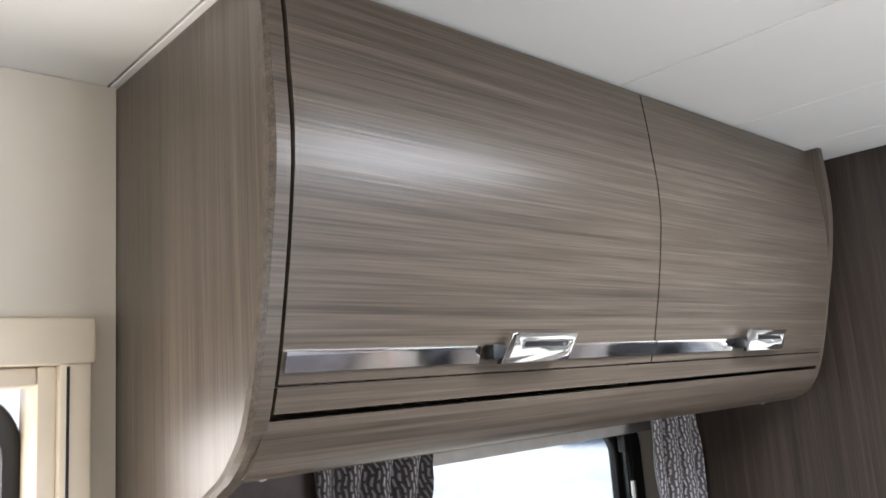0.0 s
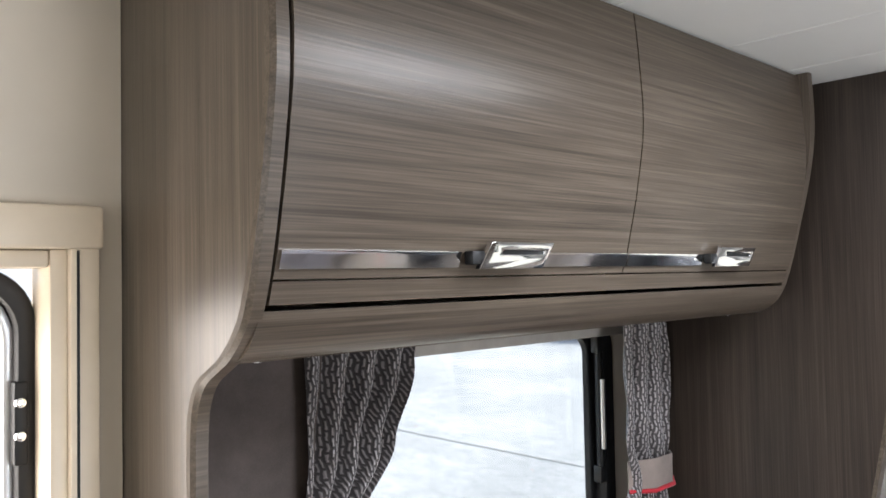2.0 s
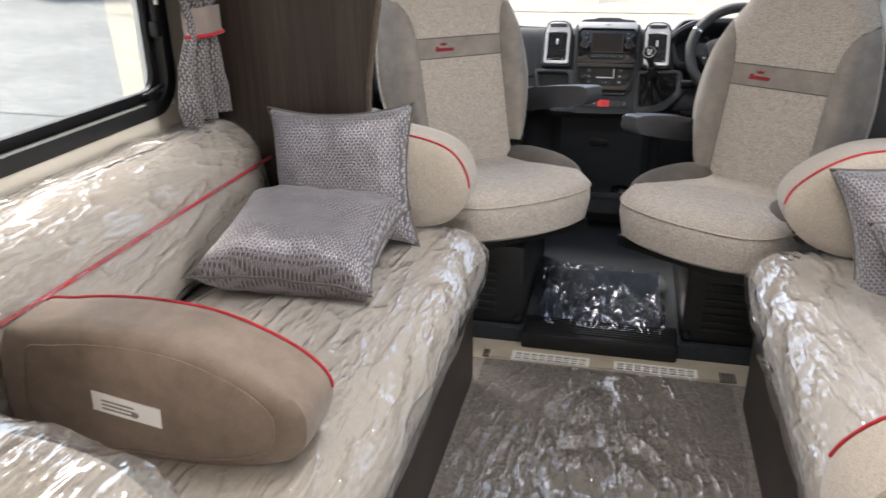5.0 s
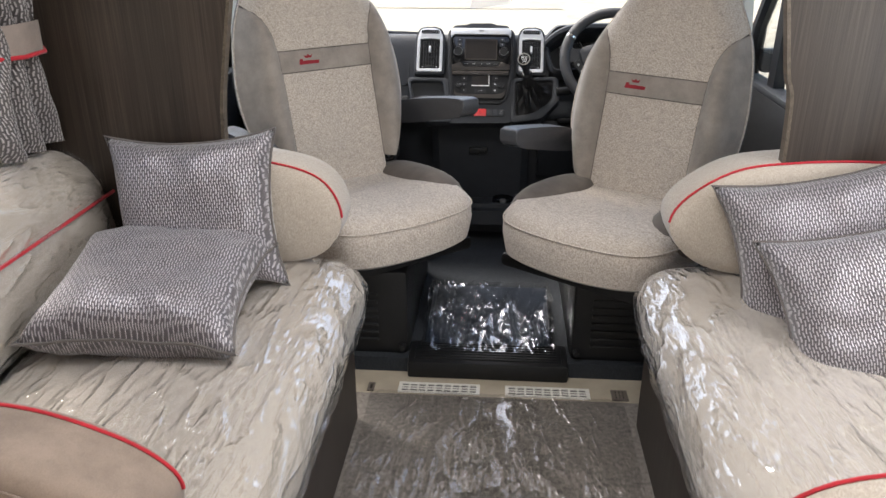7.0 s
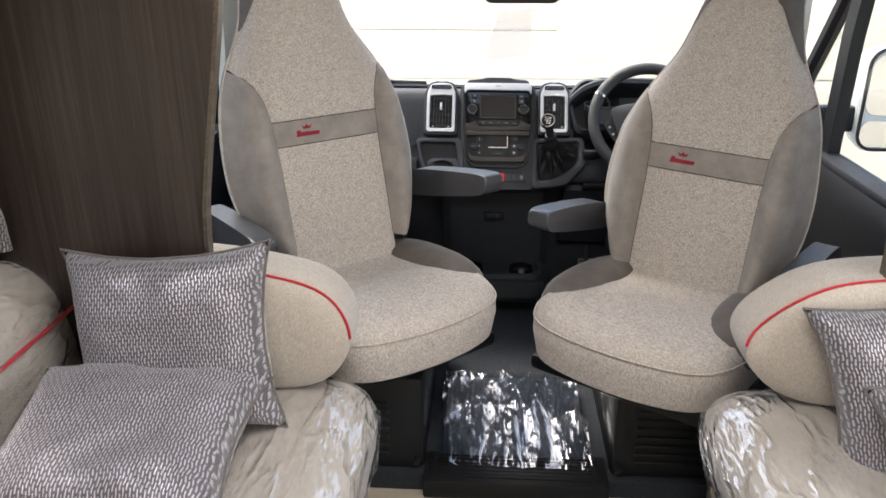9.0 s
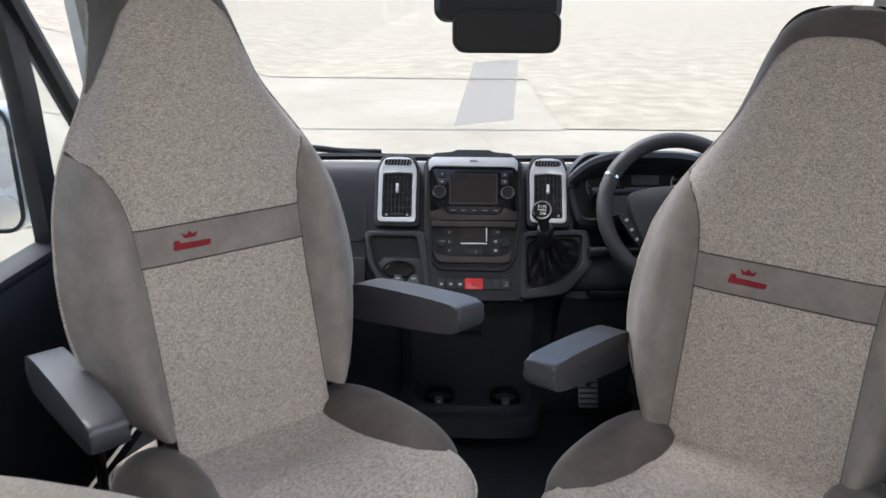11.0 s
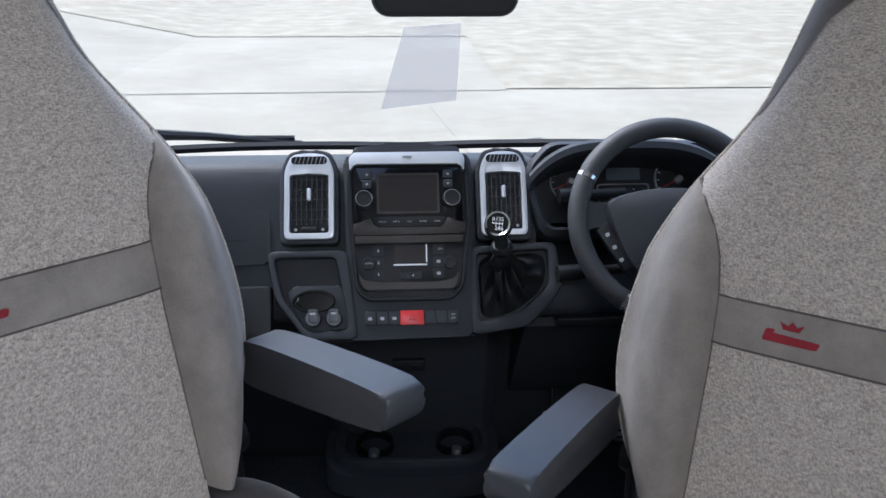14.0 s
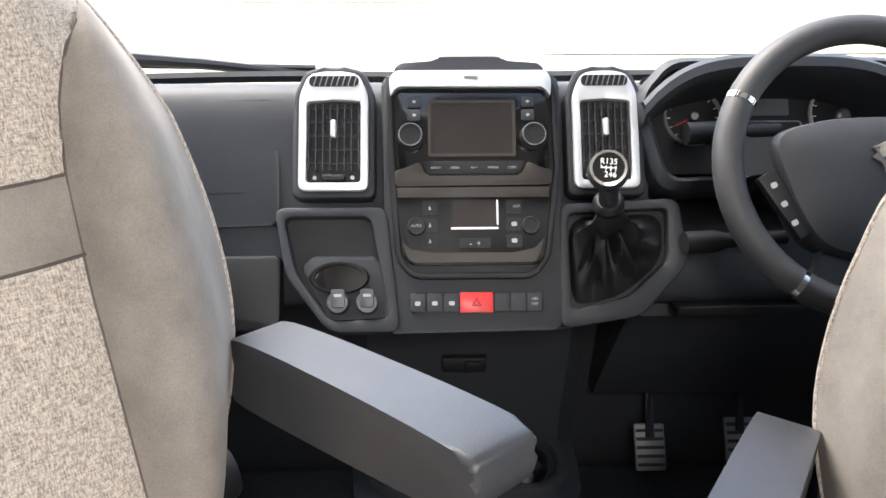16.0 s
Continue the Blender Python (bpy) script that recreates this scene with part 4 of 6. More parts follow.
    band = strip("band", -0.067, -0.001, lambda v: -at(inn, v), lambda v: at(inn, v), M_VELOUR, 4, 10, back, 0.001, "plain taupe band")
    strip("lower_panel", -0.455, -0.068, lambda v: -at(inn, v), lambda v: at(inn, v), M_TWEED, 20, 14, back)
    for k in (-1, 1):
        strip("side_bolster", -0.37, 0.139, (lambda v: at(inn, v)) if k > 0 else (lambda v: -at(hv, v)), (lambda v: at(hv, v)) if k > 0 else (lambda v: -at(inn, v)), M_VELOUR, 30, 12, back, 0.002, "smooth taupe velour bolster")
        part("piping", tube([P(k * at(hv, v) * 0.995, v, depth(at(hv, v) * 0.995, v) + 0.001) for v in [0.40 - 0.76 * i / 30 for i in range(31)]], 0.003, 6), M_TWEED, back)
        part("seam", tube([P(k * at(inn, v), v, depth(at(inn, v), v) + 0.0) for v in [0.139 - 0.5 * i / 24 for i in range(25)]], 0.0022, 5), M_VELDARK, back, "dark seam")
    for vv in (0.0, -0.067):
        part("seam", tube([P(u, vv, depth(u, vv) + 0.001) for u in [-0.158 + 0.316 * i / 10 for i in range(11)]], 0.0016, 5), M_VELDARK, back, "dark seam")
    # red stitched crown over a stitched bar with uneven edges
    bm_ = swap(((1, 0, 0), (0, sa, ca), (0, -ca, sa), P(-0.064, -0.036, depth(-0.064, -0.036) + 0.003)))
    line_ = [prism(corners([(-0.034, -0.009), (0.034, -0.009), (0.037, 0.001), (-0.031, 0.003)], 0.003), 0.0012, bm_),
             prism(corners([(-0.033, 0.0), (-0.022, 0.0), (-0.019, 0.008), (-0.030, 0.008)], 0.003), 0.001, bm_)]
    crown = prism([(-0.010, 0.010), (0.010, 0.010), (0.015, 0.020), (0.006, 0.0155), (0, 0.022), (-0.006, 0.0155), (-0.015, 0.020)], 0.0012, bm_)
    part("badge", join(*line_, crown), M_BADGE, band, "red stitched badge", smooth=0)
    # seat cushion
    zc = rise - (0.425 if side > 0 else 0.366)
    outl = smooth_line([(-0.235, 0.02), (-0.275, -0.12), (-0.285, -0.28), (-0.265, -0.43), (-0.19, -0.52), (0, -0.55), (0.19, -0.52), (0.265, -0.43), (0.285, -0.28), (0.275, -0.12), (0.235, 0.02), (0, 0.06)], 5, True)
    rings = []
    for dz, k in ((-0.128, 0.90), (-0.116, 0.955), (-0.07, 0.99), (-0.042, 0.985), (-0.018, 0.965), (0.0, 0.90), (0.010, 0.78), (0.014, 0.55), (0.012, 0.3), (0.01, 0.05)):
        rings.append([(x * k, -0.25 + (y + 0.25) * k, zc + dz + (0.018 * min(1, max(0, -y - 0.05) / 0.35) if dz > -0.1 else 0) + 0.004 * noise.noise((x * 6, y * 6, 3))) for x, y in outl])
    cush = part("seat_cushion", loft(rings), M_TWEED, ob)
    part("seam", tube([(x * 0.985, -0.25 + (y + 0.25) * 0.985, zc - 0.028 + 0.018 * min(1, max(0, -y - 0.05) / 0.35)) for x, y in outl], 0.003, 5, True), M_TWEED, cush, "stitched seam")
    # cushion wings wear the velour copy with nap shading in its colour
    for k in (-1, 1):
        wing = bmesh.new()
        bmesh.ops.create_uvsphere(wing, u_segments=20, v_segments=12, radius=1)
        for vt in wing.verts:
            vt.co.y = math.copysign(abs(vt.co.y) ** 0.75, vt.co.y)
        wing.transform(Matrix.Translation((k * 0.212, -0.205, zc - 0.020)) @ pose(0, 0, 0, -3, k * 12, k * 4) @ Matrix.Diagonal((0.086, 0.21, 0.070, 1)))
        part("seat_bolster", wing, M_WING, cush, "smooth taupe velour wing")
    # arms
    for k, (u0, n0, u1, n1, zt) in ((side, (0.322, 0.02, 0.318, 0.355 if side > 0 else 0.335, rise - 0.205)), (-side, (0.30, -0.12, 0.285, 0.18, rise - 0.245))):
        a, b_ = Vector((k * u0, -n0, 0)), Vector((k * u1, -n1, 0))
        d = (b_ - a).normalized()
        s = Vector((-d.y, d.x, 0))
        L = (b_ - a).length
        bm = prism(smooth_line([(-0.05, -0.07), (0.0, -0.078), (L * 0.6, -0.068), (L - 0.02, -0.058), (L + 0.004, -0.045), (L + 0.008, -0.015), (L - 0.015, 0.0), (L * 0.5, 0.006), (0.0, 0.004), (-0.05, -0.012), (-0.062, -0.04)], 5, True), 0.062)
        bmesh.ops.bevel(bm, geom=[e for e in bm.edges if len({round(v.co.z, 4) for v in e.verts}) == 1], offset=0.014, segments=4, affect="EDGES", profile=0.5, clamp_overlap=True)
        bm.transform(swap((d + Vector((0, 0, 0.19 if k == side else 0.0)), (0, 0, 1), s, a + Vector((0, 0, zt)) - s * 0.031)))
        arm = part("armrest", bm, M_ARM, ob, "charcoal padded armrest")
        part("hinge", lathe([(0, 0.03), (0.028, 0.03), (0.032, 0.02), (0.032, -0.02)], 16, Matrix.Translation(a + Vector((0, 0, zt - 0.045))) @ pose(0, 0, 0, 0, -k * 90, 0)), M_BLACK, arm)
    for k in (-1, 1):
        part("recline_lever", join(lathe([(0, 0.02), (0.03, 0.02), (0.034, 0.01), (0.034, -0.02)], 16, Matrix.Translation((k * 0.262, 0.03, zc + 0.04)) @ pose(0, 0, 0, 0, k * 90, 0)), box(k * 0.262 - 0.006, k * 0.262 + 0.006, 0.0, 0.05, zc - 0.08, zc + 0.10, 0.004)), M_BLACK, ob)
    part("swivel_plate", join(box(-0.25, 0.25, -0.47, 0.05, zc - 0.175, zc - 0.13, 0.015), box(-0.20, 0.20, -0.42, 0.0, 0.325, zc - 0.16, 0.02)), M_BLACK, ob)
    part("slide_rail", join(box(-0.26, -0.22, -0.36, 0.06, zc - 0.19, zc - 0.165, 0.005), box(0.22, 0.26, -0.36, 0.06, zc - 0.19, zc - 0.165, 0.005), tube([(-0.1, -0.40, zc - 0.175), (-0.08, -0.44, zc - 0.17), (0.08, -0.44, zc - 0.17), (0.1, -0.40, zc - 0.175)], 0.007)), M_BLACK, ob)
    return ob


captain_seat(1, (-0.49, 2.365), 40.3, "beige tweed passenger cab seat swivelled to the aisle", 0.935)
captain_seat(-1, (0.562, 2.317), -34.2, "beige tweed driver's cab seat swivelled to the aisle", 0.865)

# ---- dashboard ----
DM = swap(((1, 0, 0), (0, 0.515, 0.857), (0, -0.857, 0.515), (0, 2.834, 0.626)))


def on_dash(d):
    return DM @ Matrix.Translation((0, 0, d))


def dprism(points, d0, depth, r=0.0, n=2):
    return prism(points, depth, on_dash(d0), r, n)


dash = thing("dashboard", "charcoal van dashboard with central radio and silver vents", "dashboard")
prof = smooth_line([(3.42, 0.805), (3.25, 0.850), (3.10, 0.880), (3.04, 0.888), (3.012, 0.872), (2.985, 0.83), (2.945, 0.75), (2.905, 0.67), (2.885, 0.615), (2.90, 0.585), (2.97, 0.56), (3.06, 0.50), (3.10, 0.40), (3.14, 0.20), (3.18, CABZ), (3.42, CABZ)], 3)
recess = smooth_line([(3.42, 0.805), (3.25, 0.850), (3.20, 0.858), (3.17, 0.845), (3.15, 0.80), (3.10, 0.74), (3.00, 0.715), (2.935, 0.70), (2.905, 0.67), (2.885, 0.615), (2.90, 0.585), (2.97, 0.56), (3.06, 0.50), (3.10, 0.40), (3.14, 0.20), (3.18, CABZ), (3.42, CABZ)], 3)
for xa, xb, pr_ in ((-1.0, 0.262, prof), (0.262, 0.655, recess), (0.655, 1.02, prof)):
    part("body", prism(pr_, xb - xa, swap(((0, 1, 0), (0, 0, 1), (1, 0, 0), (xa, 0, 0)))), M_DASH, dash)
# centre stack
stack = part("centre_console", dprism(corners([(-0.128, -0.046), (-0.128, 0.10), (-0.134, 0.325), (-0.12, 0.335), (0.112, 0.335), (0.128, 0.325), (0.124, 0.10), (0.124, -0.042)], 0.012), -0.06, 0.062, 0.005, 3), M_DASH, dash)
part("lower_plate", dprism(corners([(-0.287, 0.135), (0.296, 0.146), (0.306, 0.05), (0.235, -0.025), (0.12, -0.042), (-0.205, -0.046), (-0.268, 0.04)], 0.02), -0.06, 0.040, 0.006, 3), M_DASH, dash)
part("top_tray", dprism(corners([(-0.118, 0.328), (0.108, 0.328), (0.102, 0.349), (0.05, 0.353), (0.042, 0.359), (-0.05, 0.359), (-0.058, 0.353), (-0.111, 0.349)], 0.006), -0.13, 0.134, 0.006, 3), M_DASH, stack)
bez = [(-0.122, 0.316), (0.118, 0.316), (0.121, 0.19), (0.103, 0.058), (0.080, 0.034), (-0.087, 0.034), (-0.108, 0.056), (-0.120, 0.19)]
part("surround", dprism(corners(bez, 0.012), -0.005, 0.009), M_HEATER, stack)
part("surround_lip", ring_frame(corners(shrink(bez, -0.004), 0.014), corners(shrink(bez, 0.005), 0.012), 0.016, on_dash(-0.004), 0.003), M_BLACK, stack)
part("silver_trim", dprism(corners([(-0.120, 0.294), (-0.122, 0.322), (-0.112, 0.334), (0.105, 0.334), (0.114, 0.322), (0.112, 0.293), (0.104, 0.309), (-0.111, 0.310)], 0.006), 0.004, 0.013, 0.003, 3), M_SILVER, stack, "satin silver trim")
part("logo_mark", dprism(rounded(0.02, 0.005, 0.0025, 3, -0.003, 0.323), 0.0168, 0.0006), M_RING, stack)
radio = part("radio", dprism(corners([(-0.113, 0.300), (-0.104, 0.309), (0.098, 0.309), (0.108, 0.300), (0.109, 0.190), (0.075, 0.178), (-0.08, 0.178), (-0.113, 0.190)], 0.006), 0.004, 0.006, 0.002), M_GLOSSBLK, stack, "gloss black radio front")
part("screen_bezel", ring_frame(rounded(0.127, 0.084, 0.003, 2, -0.0025, 0.249), rounded(0.118, 0.075, 0.002, 2, -0.0025, 0.249), 0.0015, on_dash(0.0098)), M_BRONZE, radio)
part("screen", dprism(rounded(0.119, 0.076, 0.002, 2, -0.0025, 0.249), 0.0098, 0.0006), M_SCREEN, radio, "dark switched-off display")


def rot_knob(parent, u, v, r, h, lit=M_BRONZE):
    k = part("knob", lathe([(r * 1.12, 0), (r * 1.1, h * 0.3), (r, h * 0.35), (r * 0.97, h * 0.9), (r * 0.9, h), (r * 0.72, h), (r * 0.7, h * 0.94), (0, h * 0.94)], 28, on_dash(0.009) @ Matrix.Translation((u, v, 0))), M_BLACK, parent)
    part("ring", lathe([(r * 0.98, h * 0.86), (r * 0.95, h * 1.02), (r * 0.90, h * 1.02), (r * 0.88, h * 0.98)], 28, on_dash(0.009) @ Matrix.Translation((u, v, 0))), lit, k, "metal ring")
    return k


for u in (-0.091, 0.086):
    rot_knob(radio, u, 0.236, 0.0175, 0.018, M_RING)
for u in (-0.0855, 0.079):
    for v in (0.288, 0.268):
        part("button", dprism(rounded(0.019, 0.017, 0.003, 3, u, v), 0.0095, 0.003, 0.001), M_DASH, radio)
        part("symbol", dprism(rounded(0.005, 0.004, 0.002, 3, u, v), 0.0128, 0.0004), M_PRINT, radio, "pale printed symbol")


def word(text, u, v, size, d, parent, material=None, turn=0.0, m=None, name="lettering"):
    tx = bpy.data.curves.new("t", "FONT")
    tx.body, tx.size, tx.extrude, tx.align_x, tx.align_y = text, size, 0.0002, "CENTER", "CENTER"
    tmp = new("t", tx)
    bpy.context.view_layer.update()
    me = bpy.data.meshes.new_from_object(tmp.evaluated_get(bpy.context.evaluated_depsgraph_get()))
    bpy.data.objects.remove(tmp)
    bm = bmesh.new()
    bm.from_mesh(me)
    bm.transform((m if m is not None else on_dash(d)) @ Matrix.Translation((u, v, 0)) @ pose(0, 0, 0, 0, 0, turn))
    return part(name, bm, material or M_PRINT, parent, "printed lettering", smooth=0)


part("button_panel", dprism(corners([(-0.074, 0.200), (-0.068, 0.182), (0.066, 0.182), (0.072, 0.200)], 0.005), 0.0095, 0.003, 0.001), M_BLACK, radio)
for i, tw in enumerate(("RADIO", "MEDIA", "NAV", "PHONE", "MORE")):
    word(tw, -0.055 + 0.0275 * i, 0.190, 0.0045, 0.0128, radio)
wing = corners([(-0.114, 0.163), (0.111, 0.165), (0.112, 0.186), (0.096, 0.190), (0.077, 0.199), (0.067, 0.178), (-0.069, 0.178), (-0.079, 0.199), (-0.098, 0.190), (-0.114, 0.186)], 0.005)
part("lower_wing", dprism(wing, 0.004, 0.010, 0.002), M_BRONZE, radio, "dark bronze gloss wing")
clim = part("heater_panel", dprism(corners([(-0.114, 0.161), (0.110, 0.162), (0.106, 0.12), (0.098, 0.060), (0.088, 0.050), (-0.09, 0.050), (-0.101, 0.060), (-0.109, 0.12)], 0.008), 0.003, 0.008, 0.002), M_HEATER, stack, "satin black heater panel")
part("heater_trim", dprism([(-0.111, 0.161), (0.107, 0.161), (0.106, 0.146), (-0.110, 0.146)], 0.0105, 0.004, 0.001), M_BRONZE, clim)
part("heater_trim", dprism(corners([(-0.105, 0.086), (-0.092, 0.072), (-0.06, 0.067), (0.055, 0.067), (0.085, 0.073), (0.098, 0.089), (0.091, 0.059), (0.083, 0.053), (-0.086, 0.053), (-0.096, 0.058)], 0.005), 0.0105, 0.004, 0.001), M_BRONZE, clim)
part("display", dprism(rounded(0.066, 0.043, 0.002, 2, 0.0, 0.121), 0.0105, 0.0015), M_SCREEN, clim)
part("light_line", join(dprism([(0.031, 0.143), (0.0335, 0.143), (0.0335, 0.107), (0.031, 0.107)], 0.012, 0.001), dprism([(-0.034, 0.1035), (0.033, 0.1035), (0.033, 0.1005), (-0.034, 0.1005)], 0.012, 0.001)), M_WHITE, clim, "bright line")
for u in (-0.083, 0.079):
    rot_knob(clim, u, 0.105, 0.0125, 0.010, M_DASH)
word("AUTO", -0.083, 0.105, 0.0055, 0.0188, clim)
word("OFF", 0.06, 0.133, 0.006, 0.0118, clim)
word("-  +", 0.0, 0.080, 0.011, 0.0135, clim)
for v in (0.132, 0.107, 0.084):
    part("button", dprism(rounded(0.022, 0.019, 0.002, 2, -0.064, v), 0.0105, 0.0012), M_BLACK, clim)
    part("symbol", dprism([(-0.066, v - 0.003), (-0.062, v - 0.003), (-0.064, v + 0.004)], 0.0118, 0.0004), M_PRINT, clim, "pale arrow")
for v in (0.133, 0.108, 0.084):
    part("button", dprism(rounded(0.022, 0.019, 0.002, 2, 0.056, v), 0.0105, 0.0012), M_BLACK, clim)
for v in (0.108, 0.084):
    part("symbol", dprism(rounded(0.008, 0.006, 0.002, 3, 0.056, v), 0.0118, 0.0004), M_PRINT, clim, "pale printed symbol")
part("button", dprism(rounded(0.044, 0.014, 0.002, 2, 0.0, 0.081), 0.0125, 0.0012), M_BLACK, clim)


def vent(u0, u1, v0, v1):
    """An upright air vent: silver frame, black upright slats, thumb wheel and a small grille on top."""
    cu, cv, w, h = (u0 + u1) / 2, (v0 + v1) / 2, u1 - u0, v1 - v0
    shape = [(u0, v0), (u1, v0), (u1, v1 - 0.036), (u1 - 0.014, v1 - 0.004), (cu, v1), (u0 + 0.014, v1 - 0.004), (u0, v1 - 0.036)]
    ob = part("vent", dprism(corners(shrink(shape, 0.004), 0.010), -0.03, 0.030), M_BLACK, dash, "upright air vent")
    part("vent_shell", ring_frame(corners(shrink(shape, -0.010), 0.014), corners(shrink(shape, 0.002), 0.012), 0.028, on_dash(-0.024), 0.006), M_DASH, ob)
    inner = corners([(u0 + 0.011, v0 + 0.012), (u1 - 0.011, v0 + 0.012), (u1 - 0.011, cv), (u1 - 0.011, v1 - 0.046), (cu, v1 - 0.043), (u0 + 0.011, v1 - 0.046), (u0 + 0.011, cv)], 0.006)
    part("vent_frame", ring_frame(corners(shape, 0.012), inner, 0.013, on_dash(-0.002), 0.004), M_SILVER, ob, "satin silver frame")
    b0, b1 = v0 + 0.030, v1 - 0.046
    for i in range(8):
        uu = u0 + 0.014 + (w - 0.028) * i / 7
        part("slat", dprism([(uu - 0.001, b0), (uu + 0.001, b0), (uu + 0.001, b1 - 0.003), (uu - 0.001, b1 - 0.003)], -0.0005, 0.009), M_SLAT, ob)
    for i in range(5):
        vv = b0 + 0.012 + (b1 - b0 - 0.02) * i / 4
        part("cross_slat", dprism([(u0 + 0.012, vv - 0.001), (u1 - 0.012, vv - 0.001), (u1 - 0.012, vv + 0.001), (u0 + 0.012, vv + 0.001)], -0.0005, 0.003), M_SLAT, ob)
    part("tab", dprism(rounded(0.008, 0.026, 0.003, 4, cu, cv + 0.002), 0.005, 0.010, 0.002), M_SILVER, ob, "silver tab")
    part("thumb_wheel", dprism(rounded(0.034, 0.010, 0.004, 4, cu, b0 - 0.010), 0.002, 0.007, 0.003), M_BLACK, ob)
    for k in (-1, 1):
        part("symbol", lathe([(0, 0.0062), (0.003, 0.0062), (0.003, 0.004)], 10, on_dash(0.0) @ Matrix.Translation((cu + k * 0.027, b0 - 0.010, 0))), M_PRINT, ob, "pale dot")
    g = part("top_grille", dprism(rounded(w * 0.72, 0.016, 0.007, 4, cu, v1 - 0.016), 0.0105, 0.0012), M_BLACK, ob)
    for i in range(8):
        uu = cu - w * 0.29 + w * 0.58 * i / 7
        part("bar", dprism([(uu - 0.0008, v1 - 0.023), (uu + 0.0008, v1 - 0.023), (uu + 0.0048, v1 - 0.009), (uu + 0.0032, v1 - 0.009)], 0.0115, 0.0012), M_RING, g)


vent(-0.252, -0.152, 0.158, 0.336)
vent(0.145, 0.240, 0.160, 0.336)
# pocket with cup ring and two sockets
po = [(-0.287, 0.135), (-0.126, 0.135), (-0.106, -0.044), (-0.207, -0.044), (-0.268, 0.035)]
pi_ = [(-0.273, 0.121), (-0.149, 0.121), (-0.121, -0.024), (-0.205, -0.028), (-0.254, 0.040)]
pk = part("storage_pocket", ring_frame(corners(po, 0.018), corners(pi_, 0.014), 0.068, on_dash(-0.062), 0.004), M_DASH, dash)
# near-black back plate, coloured for the shade that the shallow pocket lacks
part("pocket_shade_back", dprism(corners(shrink(pi_, -0.002), 0.014), -0.022, 0.004), M_RUBBER, pk)
part("cup_shelf", dprism(corners([(-0.248, 0.050), (-0.232, 0.066), (-0.146, 0.066), (-0.137, 0.058), (-0.122, -0.022), (-0.206, -0.027)], 0.008), -0.018, 0.014, 0.003), M_DASH, pk)
part("cup_ring", lathe([(0.043, 0.0), (0.040, 0.006), (0.035, 0.006), (0.034, -0.004), (0.0, -0.0035)], 28, on_dash(0.0) @ Matrix.Translation((-0.193, 0.034, 0)) @ Matrix.Diagonal((1, 0.55, 1, 1))), M_GLOSSBLK, pk)
for u in (-0.194, -0.153):
    s_ = part("socket", lathe([(0, 0.010), (0.014, 0.010), (0.0165, 0.006), (0.0165, -0.006)], 20, on_dash(0.0) @ Matrix.Translation((u, -0.002, 0))), M_ARM, pk, "round power socket cap")
    part("cap_flap", dprism(rounded(0.019, 0.026, 0.003, 3, u, 0.004), 0.009, 0.004, 0.001), M_ARM, s_)
    part("symbol", dprism(rounded(0.011, 0.004, 0.001, 2, u, 0.008), 0.0132, 0.0004), M_PRINT, s_, "pale print")
# switch row
row = part("switch_panel", dprism(rounded(0.19, 0.030, 0.009, 5, 0.001, -0.003), -0.002, 0.007, 0.002), M_BLACK, dash)
for i, u in enumerate((-0.082, -0.058, -0.034, 0.037, 0.060, 0.083)):
    part("switch", dprism(rounded(0.022, 0.026, 0.002, 2, u, -0.003), 0.004, 0.003, 0.001), M_DASH, row)
    if i in (0, 1, 2):
        part("symbol", dprism(rounded(0.008, 0.006, 0.002, 3, u, -0.004), 0.0072, 0.0004), M_PRINT, row, "pale printed symbol")
word("ASR", 0.083, 0.0015, 0.0055, 0.0073, row)
word("OFF", 0.083, -0.006, 0.0055, 0.0073, row)
hz = part("hazard_switch", dprism(rounded(0.047, 0.029, 0.002, 2, 0.001, -0.003), 0.004, 0.004, 0.001), M_RED, row, "red hazard switch")
part("symbol", ring_frame([(-0.006, -0.008), (0.008, -0.008), (0.001, 0.004)], [(-0.003, -0.0062), (0.005, -0.0062), (0.001, 0.001)], 0.0004, on_dash(0.0082)), M_REDPIPE, hz, "triangle mark")
# glove box and seams
glove = part("glovebox_lid", dprism(corners([(-0.80, 0.285), (-0.46, 0.300), (-0.290, 0.306), (-0.284, 0.115), (-0.60, 0.105), (-0.80, 0.105)], 0.012), -0.052, 0.026, 0.005, 3), M_DASH, dash)
part("seam", dprism([(-0.60, 0.160), (-0.335, 0.162), (-0.335, 0.164), (-0.60, 0.162)], -0.0258, 0.0006), M_BLACK, glove)
part("lower_shelf", dprism(rounded(0.50, 0.11, 0.01, 4, -0.53, 0.015), -0.05, 0.030, 0.006), M_BLACK, dash)
# gear lever
go = [(0.122, 0.138), (0.296, 0.146), (0.306, 0.05), (0.235, -0.025), (0.12, -0.042)]
gi_ = [(0.134, 0.124), (0.280, 0.131), (0.278, 0.056), (0.218, 0.004), (0.136, -0.016)]
gear = part("gear_console", ring_frame(corners(go, 0.018), corners(gi_, 0.012), 0.058, on_dash(-0.054), 0.004), M_DASH, dash)
part("console_floor", dprism(corners(shrink(gi_, -0.002), 0.012), -0.03, 0.012), M_BLACK, gear)
kn = Vector((0.161, 2.787, 0.836))
foot = corners(shrink(gi_, 0.004), 0.03, 9)
collar = DM @ Vector((0.176, 0.122, 0.078))
ax = (kn - collar).normalized()
M_LEATHER = plain("black_leather", (0.016, 0.016, 0.017), 0.36, grain=500, relief=0.4)
side_a = Vector((1, 0, 0))
side_b = ax.cross(side_a).normalized()
rings = []
